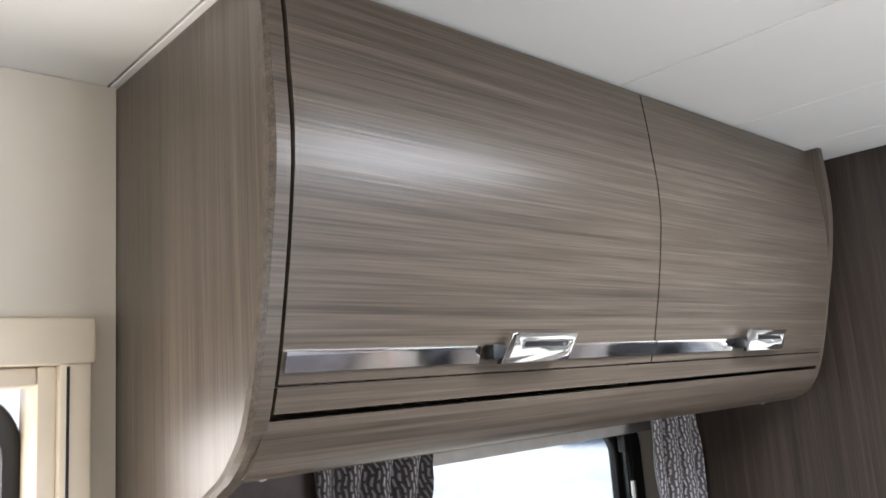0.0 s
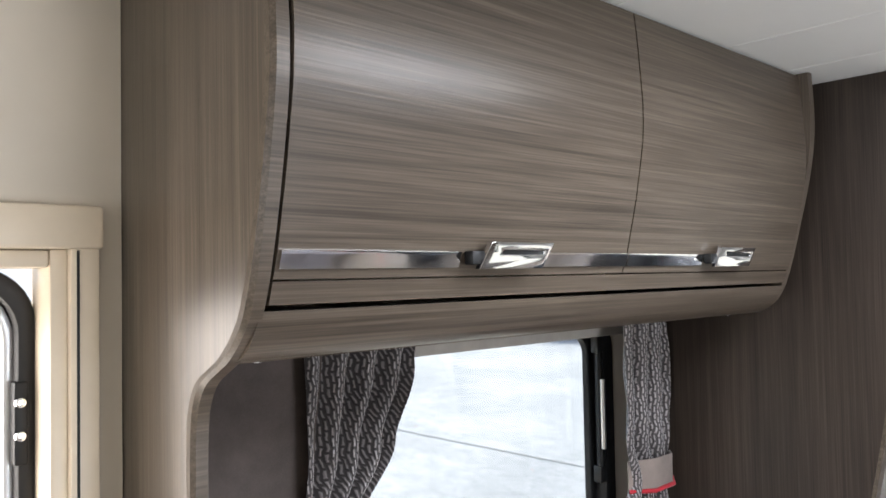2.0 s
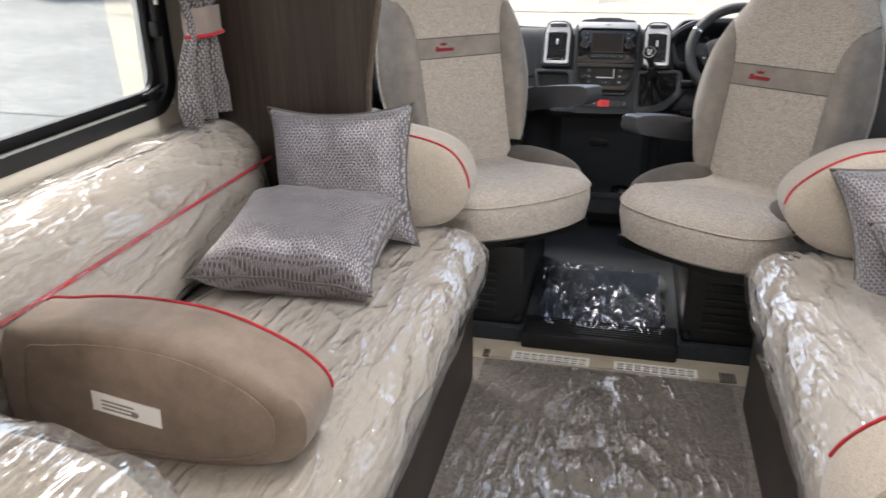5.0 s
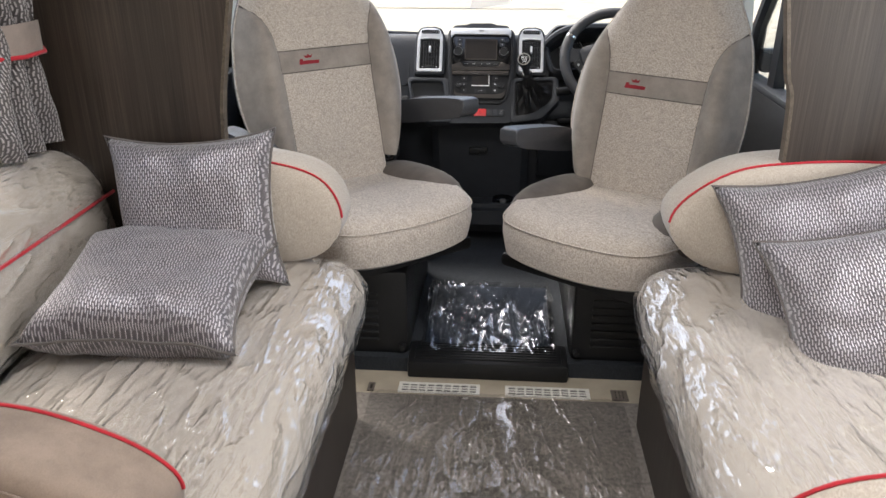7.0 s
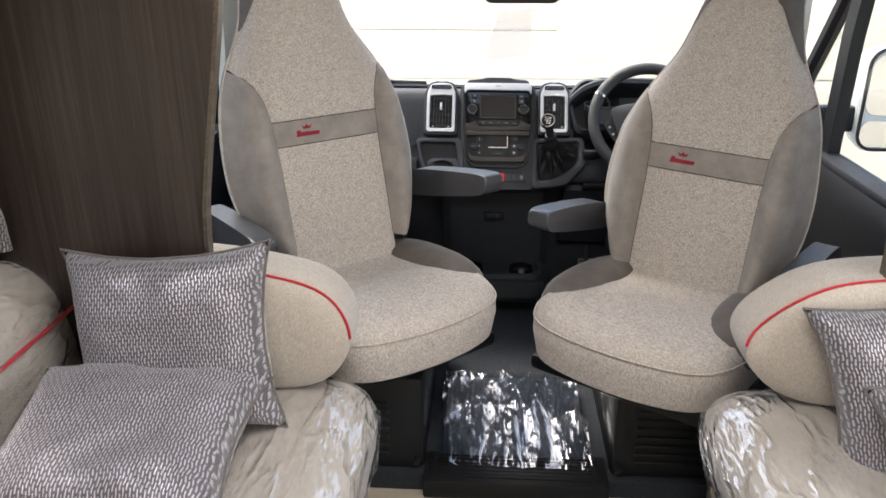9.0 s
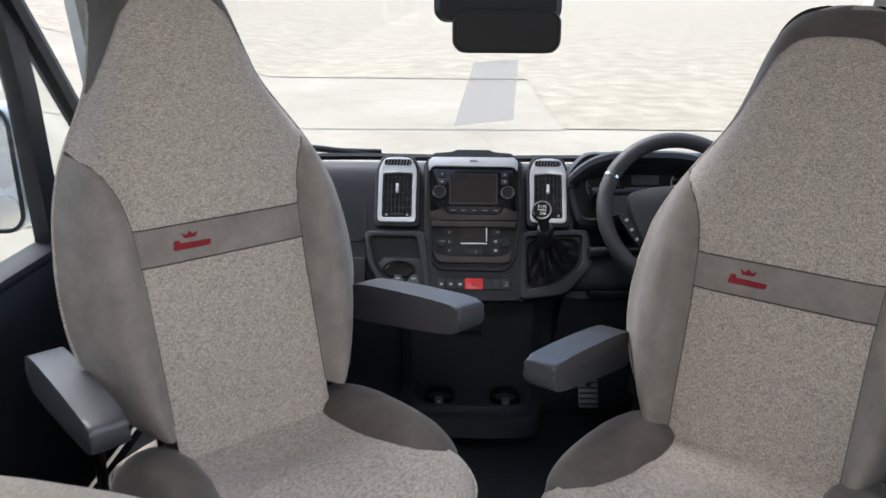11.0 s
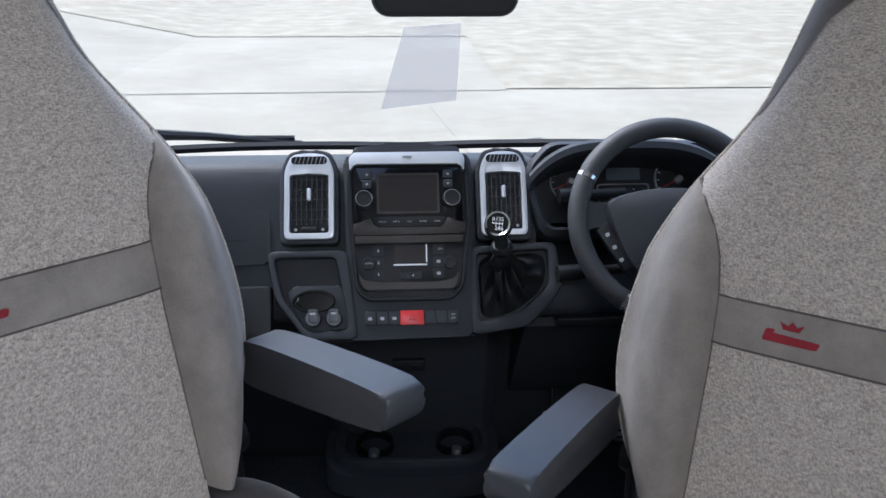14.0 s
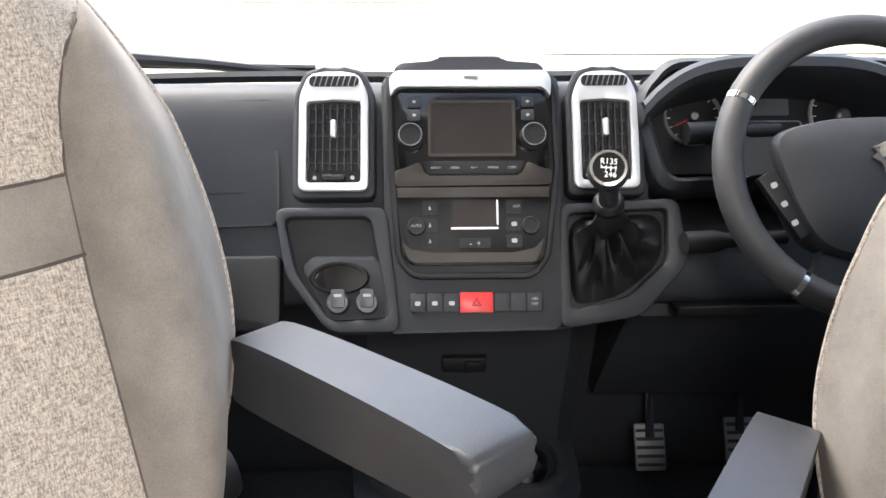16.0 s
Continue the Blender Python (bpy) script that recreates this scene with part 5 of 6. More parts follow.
for i in range(19):
    f = i / 18
    g = 1 - (1 - f) ** 1.6
    ring = []
    for j, (fu, fv) in enumerate(foot):
        low = DM @ Vector((fu, fv, -0.016))
        q = math.atan2(fv - 0.06, fu - 0.20)
        top = collar + side_a * (0.017 * math.cos(q)) - side_b * (0.017 * math.sin(q))
        fold = 0.010 * math.sin(math.pi * f) * math.sin(7 * q + 3.5 * f) + 0.006 * math.sin(math.pi * f) * math.sin(13 * q - 4 * f)
        out = Vector((math.cos(q), 0, 0)) + (DM.to_3x3() @ Vector((0, math.sin(q), 0.6)))
        ring.append(low.lerp(top, g) + Vector((0, 0, -0.028 * math.sin(math.pi * f))) + out * fold)
    rings.append(ring)
part("gaiter", loft(rings), M_LEATHER, gear, "black folded leather gaiter")
part("gaiter_collar", tube([collar - ax * 0.010, collar - ax * 0.004, collar + ax * 0.006, collar + ax * 0.012], [0.016, 0.021, 0.021, 0.016], 18), M_LEATHER, gear)
part("lever_neck", tube([collar, collar.lerp(kn, 0.4), kn - ax * 0.02], [0.014, 0.013, 0.016], 14), M_DASH, gear)
to_eye = (Vector((0.0, 1.9, 1.2)) - kn).normalized()
km = Matrix.Translation(kn) @ to_eye.lerp(ax, 0.35).normalized().to_track_quat("Z", "Y").to_matrix().to_4x4()
knob = part("gear_knob", join(lathe([(0.0, 0.0), (0.021, 0.0), (0.0255, -0.006), (0.0265, -0.016), (0.023, -0.03), (0.017, -0.044), (0.013, -0.058), (0, -0.06)], 28, km)), M_DASH, gear)
part("knob_ring", lathe([(0.0235, -0.002), (0.0235, 0.002), (0.020, 0.0025), (0.0195, 0.0005)], 28, km), M_CHROME, knob, "chrome ring")
part("knob_face", lathe([(0.020, 0.0002), (0.020, 0.0012), (0, 0.0012)], 28, km), M_GLOSSBLK, knob, "gloss black shift diagram")
word("R135", 0.0, 0.008, 0.0105, 0, knob, M_WHITE, m=km @ Matrix.Translation((0, 0, 0.0014)))
word("246", 0.003, -0.009, 0.0105, 0, knob, M_WHITE, m=km @ Matrix.Translation((0, 0, 0.0014)))
part("shift_lines", join(*[prism([(x - 0.0006, y0_), (x + 0.0006, y0_), (x + 0.0006, y1_), (x - 0.0006, y1_)], 0.0003, km @ Matrix.Translation((0, 0, 0.0013))) for x, y0_, y1_ in ((-0.009, 0, 0.003), (-0.003, -0.004, 0.003), (0.003, -0.004, 0.003), (0.009, -0.004, 0.003))], prism([(-0.009, -0.0006), (0.009, -0.0006), (0.009, 0.0006), (-0.009, 0.0006)], 0.0003, km @ Matrix.Translation((0, 0, 0.0016)))), M_WHITE, knob, "white shift lines", smooth=0)

# instruments
def hood_line(e, v, d):
    return DM @ Vector((0.455 + 0.212 * e, 0.268 + 0.072 * (1 - abs(e) ** 3.5) + v, d))


clu = part("instrument_hood", loft([[hood_line(-1 + 2 * i / 24, v, d) for i in range(25)] for v, d in ((-0.004, -0.20), (0.012, -0.10), (0.015, 0.0), (0.013, 0.030), (0.004, 0.040), (-0.010, 0.040), (-0.017, 0.030), (-0.018, 0.0), (-0.020, -0.11))], cap=False, closed=False), M_DASH, dash, "charcoal padded hood over the dials")
bin_o = [(0.243, 0.290), (0.29, 0.345), (0.62, 0.345), (0.667, 0.285), (0.66, 0.185), (0.275, 0.165)]
part("binnacle_side", loft([[DM @ Vector((x, y, d)) for x, y in corners(shrink(bin_o, k), 0.025)] for k, d in ((-0.012, -0.06), (-0.010, 0.008), (0.0, 0.020), (0.006, 0.014), (0.008, -0.02), (0.008, -0.09))], cap=False), M_DASH, clu)
part("dial_back", dprism(corners([(0.255, 0.20), (0.68, 0.20), (0.67, 0.36), (0.27, 0.36)], 0.02), -0.095, 0.014), M_BLACK, clu)
for u, v, r in ((0.352, 0.290, 0.046), (0.590, 0.292, 0.054), (0.440, 0.250, 0.021), (0.490, 0.254, 0.021)):
    dmx = on_dash(-0.0805) @ Matrix.Translation((u, v, 0))
    dl = part("dial", lathe([(0, 0.001), (r, 0.001), (r, -0.002)], 32, dmx), M_BLACK, clu)
    if r > 0.03:
        part("dial_ring", lathe([(r, 0.0), (r, 0.008), (r * 0.965, 0.010), (r * 0.93, 0.001)], 36, dmx), M_SILVER, dl, "bright ring")
    part("dial_hub", lathe([(0, 0.012), (r * 0.13, 0.012), (r * 0.2, 0.008), (r * 0.2, 0)], 16, dmx), M_STEEL, dl)
    part("needle", prism([(-0.0012, 0), (0.0012, 0), (0.0007, r * 0.75), (-0.0007, r * 0.75)], 0.001, dmx @ Matrix.Translation((0, 0, 0.006)) @ pose(0, 0, 0, 0, 0, 115)), M_RED, dl, "red needle")
    for i in range(13 if r > 0.03 else 5):
        a = radians(225 - 270 * i / (12 if r > 0.03 else 4))
        part("tick", prism([(-0.0006, r * 0.78), (0.0006, r * 0.78), (0.0006, r * 0.92), (-0.0006, r * 0.92)], 0.0004, dmx @ Matrix.Translation((0, 0, 0.0012)) @ pose(0, 0, 0, 0, 0, math.degrees(a) - 90)), M_WHITE, dl)
part("trip_display", dprism(rounded(0.075, 0.050, 0.003, 3, 0.468, 0.318), -0.0805, 0.002), plain("grey_lcd", (0.10, 0.11, 0.12), 0.2), clu, "grey trip display")
part("gauge_frame", ring_frame(corners([(0.408, 0.284), (0.524, 0.284), (0.520, 0.226), (0.412, 0.226)], 0.008), corners([(0.410, 0.282), (0.522, 0.282), (0.518, 0.228), (0.414, 0.228)], 0.008), 0.005, on_dash(-0.0805)), M_RING, clu)

# steering wheel
SW = swap(((1, 0, 0), (0, 0.507, 0.862), (0, -0.862, 0.507), (0.487, 2.78, 0.84)))
wheel = thing("steering_wheel", "dark grey leather steering wheel with chrome accents", "steering wheel")
R = 0.178
part("rim", tube([SW @ Vector((R * math.cos(a), R * math.sin(a), 0)) for a in [2 * math.pi * i / 64 for i in range(64)]], 0.019, 16, True), plain("dark_grey_leather", (0.034, 0.034, 0.036), 0.58, grain=600, relief=0.35), wheel)
for a in (152, 236, 304, 28):
    part("chrome_clip", tube([SW @ Vector((R * math.cos(radians(a + d)), R * math.sin(radians(a + d)), 0)) for d in (-1.2, -0.4, 0.4, 1.2)], 0.0197, 16), M_CHROME, wheel, "chrome clip")
pad = smooth_line([(-0.125, 0.030), (-0.07, 0.052), (0, 0.058), (0.07, 0.052), (0.125, 0.030), (0.115, -0.03), (0.085, -0.095), (0.04, -0.118), (-0.04, -0.118), (-0.085, -0.095), (-0.115, -0.03)], 4, True)
hub = part("airbag_pad", loft([[SW @ Vector((x * k, -0.005 + (y + 0.005) * k, z)) for x, y in pad] for k, z in ((0.92, -0.05), (1.0, -0.02), (1.0, 0.012), (0.96, 0.022), (0.8, 0.028), (0.5, 0.031), (0.1, 0.032))]), M_DASH, wheel)
part("emblem", join(prism([(-0.014, 0.014), (0.004, 0.022), (0.016, 0.010), (0.010, -0.002), (0.018, -0.016), (0.008, -0.010), (0.0, -0.018), (-0.002, -0.004), (-0.016, 0.002), (-0.006, 0.008)], 0.003, SW @ Matrix.Translation((0.0, 0.0, 0.031)), 0.001)), M_CHROME, hub, "small chrome emblem")
for k in (-1, 1):
    part("spoke", loft([[SW @ Vector((k * x, y + dy, z)) for dy, z in ((hh, -0.012), (hh, 0.008), (-hh, 0.008), (-hh, -0.012))] for x, y, hh in ((0.08, 0.02, 0.03), (0.12, 0.012, 0.023), (0.15, 0.01, 0.024), (0.175, 0.012, 0.034))]), M_DASH, wheel)
    part("lower_spoke", loft([[SW @ Vector((k * x + dx, y, z)) for dx, z in ((-0.018, -0.014), (0.018, -0.014), (0.018, 0.004), (-0.018, 0.004))] for x, y in ((0.035, -0.07), (0.055, -0.12), (0.075, -0.165))]), M_DASH, wheel)
    bp = part("button_pad", prism([(-0.014, 0.042), (0.012, 0.045), (0.016, -0.045), (-0.004, -0.048)] if k < 0 else [(-0.012, 0.045), (0.014, 0.042), (0.004, -0.048), (-0.016, -0.045)], 0.012, SW @ Matrix.Translation((k * 0.118, -0.052, 0.006)) @ pose(0, 0, 0, 0, 0, k * -26), 0.003), M_BLACK, wheel)
    for j in (-1, 0, 1):
        part("symbol", prism(rounded(0.008, 0.007, 0.002, 3, 0, j * 0.026), 0.0005, SW @ Matrix.Translation((k * 0.118, -0.052, 0.0182)) @ pose(0, 0, 0, 0, 0, k * -26)), M_PRINT, bp, "pale printed symbol")
part("column", loft([[(0.487 + r * math.cos(a), y + 0.0, z + r * 0.8 * math.sin(a)) for a in [2 * math.pi * i / 20 for i in range(20)]] for y, z, r in ((2.82, 0.826, 0.06), (2.90, 0.79, 0.07), (3.05, 0.72, 0.075))]), M_BLACK, wheel)
for vv, uu, nm in ((0.262, 0.30, "light_stalk"), (0.105, 0.29, "wiper_stalk")):
    p0, p1 = DM @ Vector((0.44, vv - 0.02, 0.02)), DM @ Vector((uu, vv - 0.03, 0.035))
    part(nm, tube([p0, p0.lerp(p1, 0.6), p0.lerp(p1, 0.7), p1], [0.010, 0.011, 0.016, 0.016], 14), M_BLACK, wheel)
# under the dash
part("knee_panel", loft([[(x, y, z) for y, z in ((2.92, 0.60), (2.905, 0.56), (3.0, 0.42), (3.08, 0.30), (3.12, 0.30), (3.12, 0.60))] for x in (0.24, 0.32, 0.6, 0.98)]), M_DASH, dash)
part("document_tray", join(box(0.30, 0.52, 2.86, 2.95, 0.585, 0.592, 0.002), box(0.30, 0.52, 2.858, 2.864, 0.585, 0.60, 0.002)), M_BLACK, dash)
part("centre_column", loft([[(x, y, z) for x, y in ((-0.2, y0_), (-0.17, y0_ - 0.03), (0.17, y0_ - 0.03), (0.2, y0_), (0.2, 3.2), (-0.2, 3.2))] for y0_, z in ((2.99, 0.57), (3.02, 0.42), (3.06, 0.28), (3.08, CABZ))]), M_DASH, dash)
part("aux_panel", join(box(-0.045, 0.03, 2.972, 2.99, 0.418, 0.446, 0.004), box(-0.006, 0.020, 2.969, 2.974, 0.426, 0.440, 0.002)), M_BLACK, dash, "small socket panel")
tray = part("cup_tray", join(prism(smooth_line([(-0.20, 3.10), (-0.205, 2.97), (-0.17, 2.89), (0.0, 2.865), (0.17, 2.88), (0.20, 2.96), (0.20, 3.10)], 4), 0.06, pose(0, 0, 0.15), 0.012), ring_frame(rounded(0.36, 0.17, 0.06, 6, 0, 2.985), rounded(0.32, 0.13, 0.05, 6, 0, 2.985), 0.025, pose(0, 0, 0.205), 0.006)), M_DASH, dash)
for u in (-0.09, 0.10):
    part("cup_holder", lathe([(0.046, 0), (0.044, 0.022), (0.038, 0.022), (0.036, -0.0), (0, 0.002)], 24, pose(u, 2.98, 0.207)), M_GLOSSBLK, tray)
    part("latch", lathe([(0, 0.012), (0.012, 0.01), (0.014, 0)], 12, pose(u, 2.93, 0.228)), M_STEEL, tray)
for x, yy, zz in ((0.355, 3.06, 0.19), (0.532, 3.07, 0.195)):
    pd = thing("pedal", "dull steel-faced foot pedal with rubber ribs", "pedal", (x, yy, zz), group="pedals")
    mp_ = pose(0, 0, 0, -35, 0, 0)
    part("plate", box(-0.03, 0.03, -0.006, 0.006, -0.045, 0.045, 0.006, 2, mp_), plain("worn_pedal_steel", (0.16, 0.16, 0.155), 0.5, 0.7), pd)
    for i in range(5):
        part("rib", box(-0.026, 0.026, -0.0085, -0.005, -0.036 + i * 0.016, -0.030 + i * 0.016, 0.001, 1, mp_), M_RUBBER, pd)
    part("lever", tube([(0, 0.004, 0.02), (0, 0.06, 0.12), (0, 0.05, 0.30)], 0.009), M_BLACK, pd)

# ---- cab body ----
M_WHITEPAINT = plain("white_body_paint", (0.75, 0.76, 0.76), 0.25, coat=0.4, vary=0.02, relief=0)
M_HEADLINE = plain("pale_grey_cab_trim", (0.62, 0.62, 0.60), 0.7, vary=0.03)


# windscreen: a bowed pane from the scuttle to the header
def screen_pt(u, v):
    x = -1.0 + 2.02 * u
    e = abs(2 * u - 1)
    return Vector(((x - 0.01) * (1 - 0.20 * v) + 0.01, 3.44 - 0.28 * e ** 2.4 - (0.72 - 0.20 * e ** 2.4) * v, 0.82 + 0.635 * v + 0.03 * e * (1 - v)))


ws = thing("windscreen", "large clear bowed windscreen", "windscreen", kind="structure")
wp = part("pane", sheet(lambda u, v: screen_pt(u, v), 24, 10), M_GLASS, ws)
wp.visible_shadow = False
part("seal", tube([screen_pt(i / 24, 0) for i in range(25)], 0.012, 6), M_RUBBER, ws)
for u in (0.0, 1.0):
    part("pillar_trim", loft([[screen_pt(u, v) + Vector(o_) for o_ in ((-0.03, 0.0, 0.02), (0.03, 0.0, 0.02), (0.045, -0.06, -0.02), (0.0, -0.10, -0.03), (-0.045, -0.06, -0.02))] for v in [i / 8 for i in range(9)]]), M_HEADLINE, ws, "pale grey pillar trim")
part("header_trim", loft([[screen_pt(u, 1) + Vector(o_) for o_ in ((0, 0.03, -0.012), (0, -0.02, -0.02), (0, -0.12, 0.01), (0, -0.12, 0.06), (0, 0.03, 0.05))] for u in [i / 12 for i in range(13)]]), M_HEADLINE, ws, "pale grey header trim")
piece("ceiling", loft([[(x, y, z + 0.06 * (1 - ((x - 0.01) / 1.05) ** 2)) for y, z in ((1.70, 1.84), (2.2, 1.70), (2.62, 1.47), (2.62, 1.51), (2.2, 1.74), (1.70, 1.88))] for x in (-1.09, -0.6, 0, 0.6, 1.27)]), M_HEADLINE, "pale grey lining over the cab", "ceiling", kind="structure")
for sgn, nm in ((-1, "west"), (1, "east")):
    xx = -1.03 if sgn < 0 else 1.05
    d = tagged(thing("door_2", "cab door with dark lower panel and clear window", "door"), kind="structure")
    part("door_panel", loft([[(xx + sgn * o_, y, z) for o_, z in ((-0.03, 0.10), (-0.07, 0.40), (-0.05, 0.66), (-0.02, 0.72), (0.05, 0.72), (0.06, 0.10))] for y in (1.96, 2.3, 2.8, 3.12)]), M_BLACK, d, "dark moulded door panel")
    part("door_sill", box(min(xx - sgn * 0.02, xx + sgn * 0.06), max(xx - sgn * 0.02, xx + sgn * 0.06), 1.96, 3.12, 0.715, 0.745, 0.01), M_DASH, d)
    wpane = part("pane", prism([(1.98, 0.74), (3.10, 0.74), (3.08, 0.92), (2.64, 1.44), (1.98, 1.50)], 0.004, face_x(xx + sgn * 0.03)), M_GLASS, d)
    wpane.visible_shadow = False
    part("window_bar", loft([[(xx + sgn * 0.03 + a, y + b, z) for a, b in ((-0.02, -0.035), (0.02, -0.035), (0.02, 0.035), (-0.02, 0.035))] for y, z in ((2.80, 0.73), (2.78, 1.10), (2.74, 1.36))]), M_RUBBER, d)
    part("window_frame", tube([(xx + sgn * 0.03, 3.10, 0.74), (xx + sgn * 0.03, 3.08, 0.93), (xx + sgn * 0.02, 2.86, 1.20), (xx + sgn * 0.0, 2.64, 1.44), (xx - sgn * 0.02, 2.3, 1.49), (xx - sgn * 0.02, 1.98, 1.50)], 0.028, 8), M_RUBBER, d)
    part("outer_skin", box(min(xx + sgn * 0.07, xx + sgn * 0.09), max(xx + sgn * 0.07, xx + sgn * 0.09), 1.90, 3.2, -0.3, 0.72), M_WHITEPAINT, d, "white painted outer skin")
    piece("wall_north" if sgn < 0 else "wall_north_2", box(min(xx, xx + sgn * 0.25), max(xx, xx + sgn * 0.25), 1.70, 1.96, 0, 1.86), M_HEADLINE, "pale grey pillar behind the cab door", "wall", kind="structure", smooth=0)
    mir = thing("door_mirror", "white outside door mirror with two glasses", "mirror", (xx + sgn * 0.27, 3.02, 0.88), group="door mirrors")
    part("housing", loft([[(sgn * x * k, y, z * k) for x, z in rounded(0.19, 0.36, 0.06, 5)] for y, k in ((-0.06, 0.98), (-0.04, 1.0), (0.03, 0.95), (0.08, 0.6))]), M_WHITEPAINT, mir)
    part("mirror_glass", prism(rounded(0.16, 0.20, 0.04, 5, 0, 0.05), 0.004, swap(((1, 0, 0), (0, 0, 1), (0, -1, 0), (0, -0.06, 0)))), M_CHROME, mir, "silvered mirror glass")
    part("lower_glass", prism(rounded(0.16, 0.09, 0.03, 5, 0, -0.115), 0.004, swap(((1, 0, 0), (0, 0, 1), (0, -1, 0), (0, -0.06, 0)))), M_CHROME, mir, "small wide-angle glass")
    part("mirror_arm", box(min(0, -sgn * 0.24), max(0, -sgn * 0.24), -0.03, 0.03, -0.12, -0.03, 0.015), M_BLACK, mir)
    part("mirror_bezel", ring_frame(rounded(0.185, 0.35, 0.06, 5), rounded(0.165, 0.33, 0.05, 5), 0.006, swap(((1, 0, 0), (0, 0, 1), (0, -1, 0), (0, -0.06, 0)))), M_BLACK, mir)

# rear-view mirror under the header
rv = thing("rear_view_mirror", "black rear-view mirror with screen on a stalk", "mirror", (0.063, 2.80, 1.25))
part("housing", loft([[(x * k, y, z * k) for x, z in rounded(0.245, 0.095, 0.03, 6)] for y, k in ((-0.012, 0.97), (-0.006, 1.0), (0.02, 0.96), (0.035, 0.7))]), M_BLACK, rv)
part("mirror_face", prism(rounded(0.225, 0.077, 0.022, 6), 0.002, swap(((1, 0, 0), (0, 0, 1), (0, -1, 0), (0, -0.0115, 0)))), M_RUBBER, rv, "gloss black mirror face")
part("stalk", tube([(0.0, 0.03, 0.02), (0.0, 0.05, 0.08), (-0.01, 0.04, 0.14)], 0.012), M_BLACK, rv)
part("pod", loft([[(x * k - 0.02, y + 0.035, z * k + 0.068) for x, z in rounded(0.29, 0.10, 0.03, 6)] for y, k in ((-0.03, 0.9), (-0.01, 1.0), (0.05, 0.9))]), M_BLACK, rv, "black moulded pod")

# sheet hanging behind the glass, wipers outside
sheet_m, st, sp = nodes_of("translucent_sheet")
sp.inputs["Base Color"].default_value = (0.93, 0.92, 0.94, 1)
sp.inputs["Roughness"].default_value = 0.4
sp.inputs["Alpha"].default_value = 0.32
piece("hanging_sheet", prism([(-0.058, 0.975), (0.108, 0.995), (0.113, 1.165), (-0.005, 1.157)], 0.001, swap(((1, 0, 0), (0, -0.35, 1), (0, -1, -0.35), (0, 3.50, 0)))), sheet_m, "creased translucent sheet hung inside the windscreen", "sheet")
for xa, xb, ya in ((-0.75, -0.28, 3.40),):
    wpr = thing("wiper", "black windscreen wiper lying along the glass", "wiper", group="wipers")
    part("wiper_arm", tube([(xa - 0.05, 3.30, 0.885), (xa + 0.03, 3.36, 0.882), ((xa + xb) / 2, 3.45, 0.850), (xb, 3.50, 0.815)], [0.016, 0.015, 0.011, 0.009], 8), M_RUBBER, wpr)
    part("pivot_block", box(xa - 0.01, xa + 0.07, 3.33, 3.38, 0.875, 0.900, 0.006), M_RUBBER, wpr)
    part("wiper_blade", tube([(xa - 0.16, 3.34, 0.870), (xa, 3.40, 0.860), (xa + 0.45, 3.50, 0.832)], 0.007, 6), M_RUBBER, wpr)

# ---- outside ----
GZ = -0.65


def ground_z(x):
    return GZ + 0.128 * min(24, max(0, -x - 4.5))


cols = [-160, -28.5, -24, -18, -12, -8, -4.5, 0, 8, 160]
rows_ = [-160, -20, 0, 6, 12, 20, 40, 120, 260]
bm = bmesh.new()
gv = [[bm.verts.new((x, y, ground_z(x))) for y in rows_] for x in cols]
for i in range(len(cols) - 1):
    for j in range(len(rows_) - 1):
        bm.faces.new((gv[i][j], gv[i + 1][j], gv[i + 1][j + 1], gv[i][j + 1]))
piece("ground", bm, M_CONC, "pale worn concrete yard", "ground", kind="structure", smooth=0)
bm = bmesh.new()
gx = [(-29, 30), (-24, 27.5), (-18, 25), (-12, 23), (-8, 20.8), (-4.5, 19.4), (0, 19.3), (1.45, 19.3), (1.5, 12.6), (3.2, 12.55), (60, 12.3)]
a = [bm.verts.new((x, y, ground_z(x) + 0.015)) for x, y in gx]
b = [bm.verts.new((x + 0.01 * i, 120, ground_z(x) + 0.015)) for i, (x, y) in enumerate(gx)]
for i in range(len(gx) - 1):
    bm.faces.new((a[i], a[i + 1], b[i + 1], b[i]))
piece("gravel", bm, M_GRAVEL, "sandy gravel beside the concrete", "gravel", kind="structure", smooth=0)
# added darker sheet tones down the bright yard; slanted edge clears the windscreen view
bm = bmesh.new()
yx = [-28.5, -24, -18, -12, -8, -4.5, -4.2]
a = [bm.verts.new((x, -20, ground_z(x) + 0.006)) for x in yx]
b = [bm.verts.new((x, -1.35 * x, ground_z(x) + 0.006)) for x in yx]
for i in range(len(yx) - 1):
    bm.faces.new((a[i], a[i + 1], b[i + 1], b[i]))
piece("pavement", bm, M_YARD, "yard concrete in a darker tone, holding down its glare outside the window", "pavement", kind="structure", smooth=0)
M_JOINT = plain("dark_slab_joint", (0.12, 0.115, 0.105), 0.95)
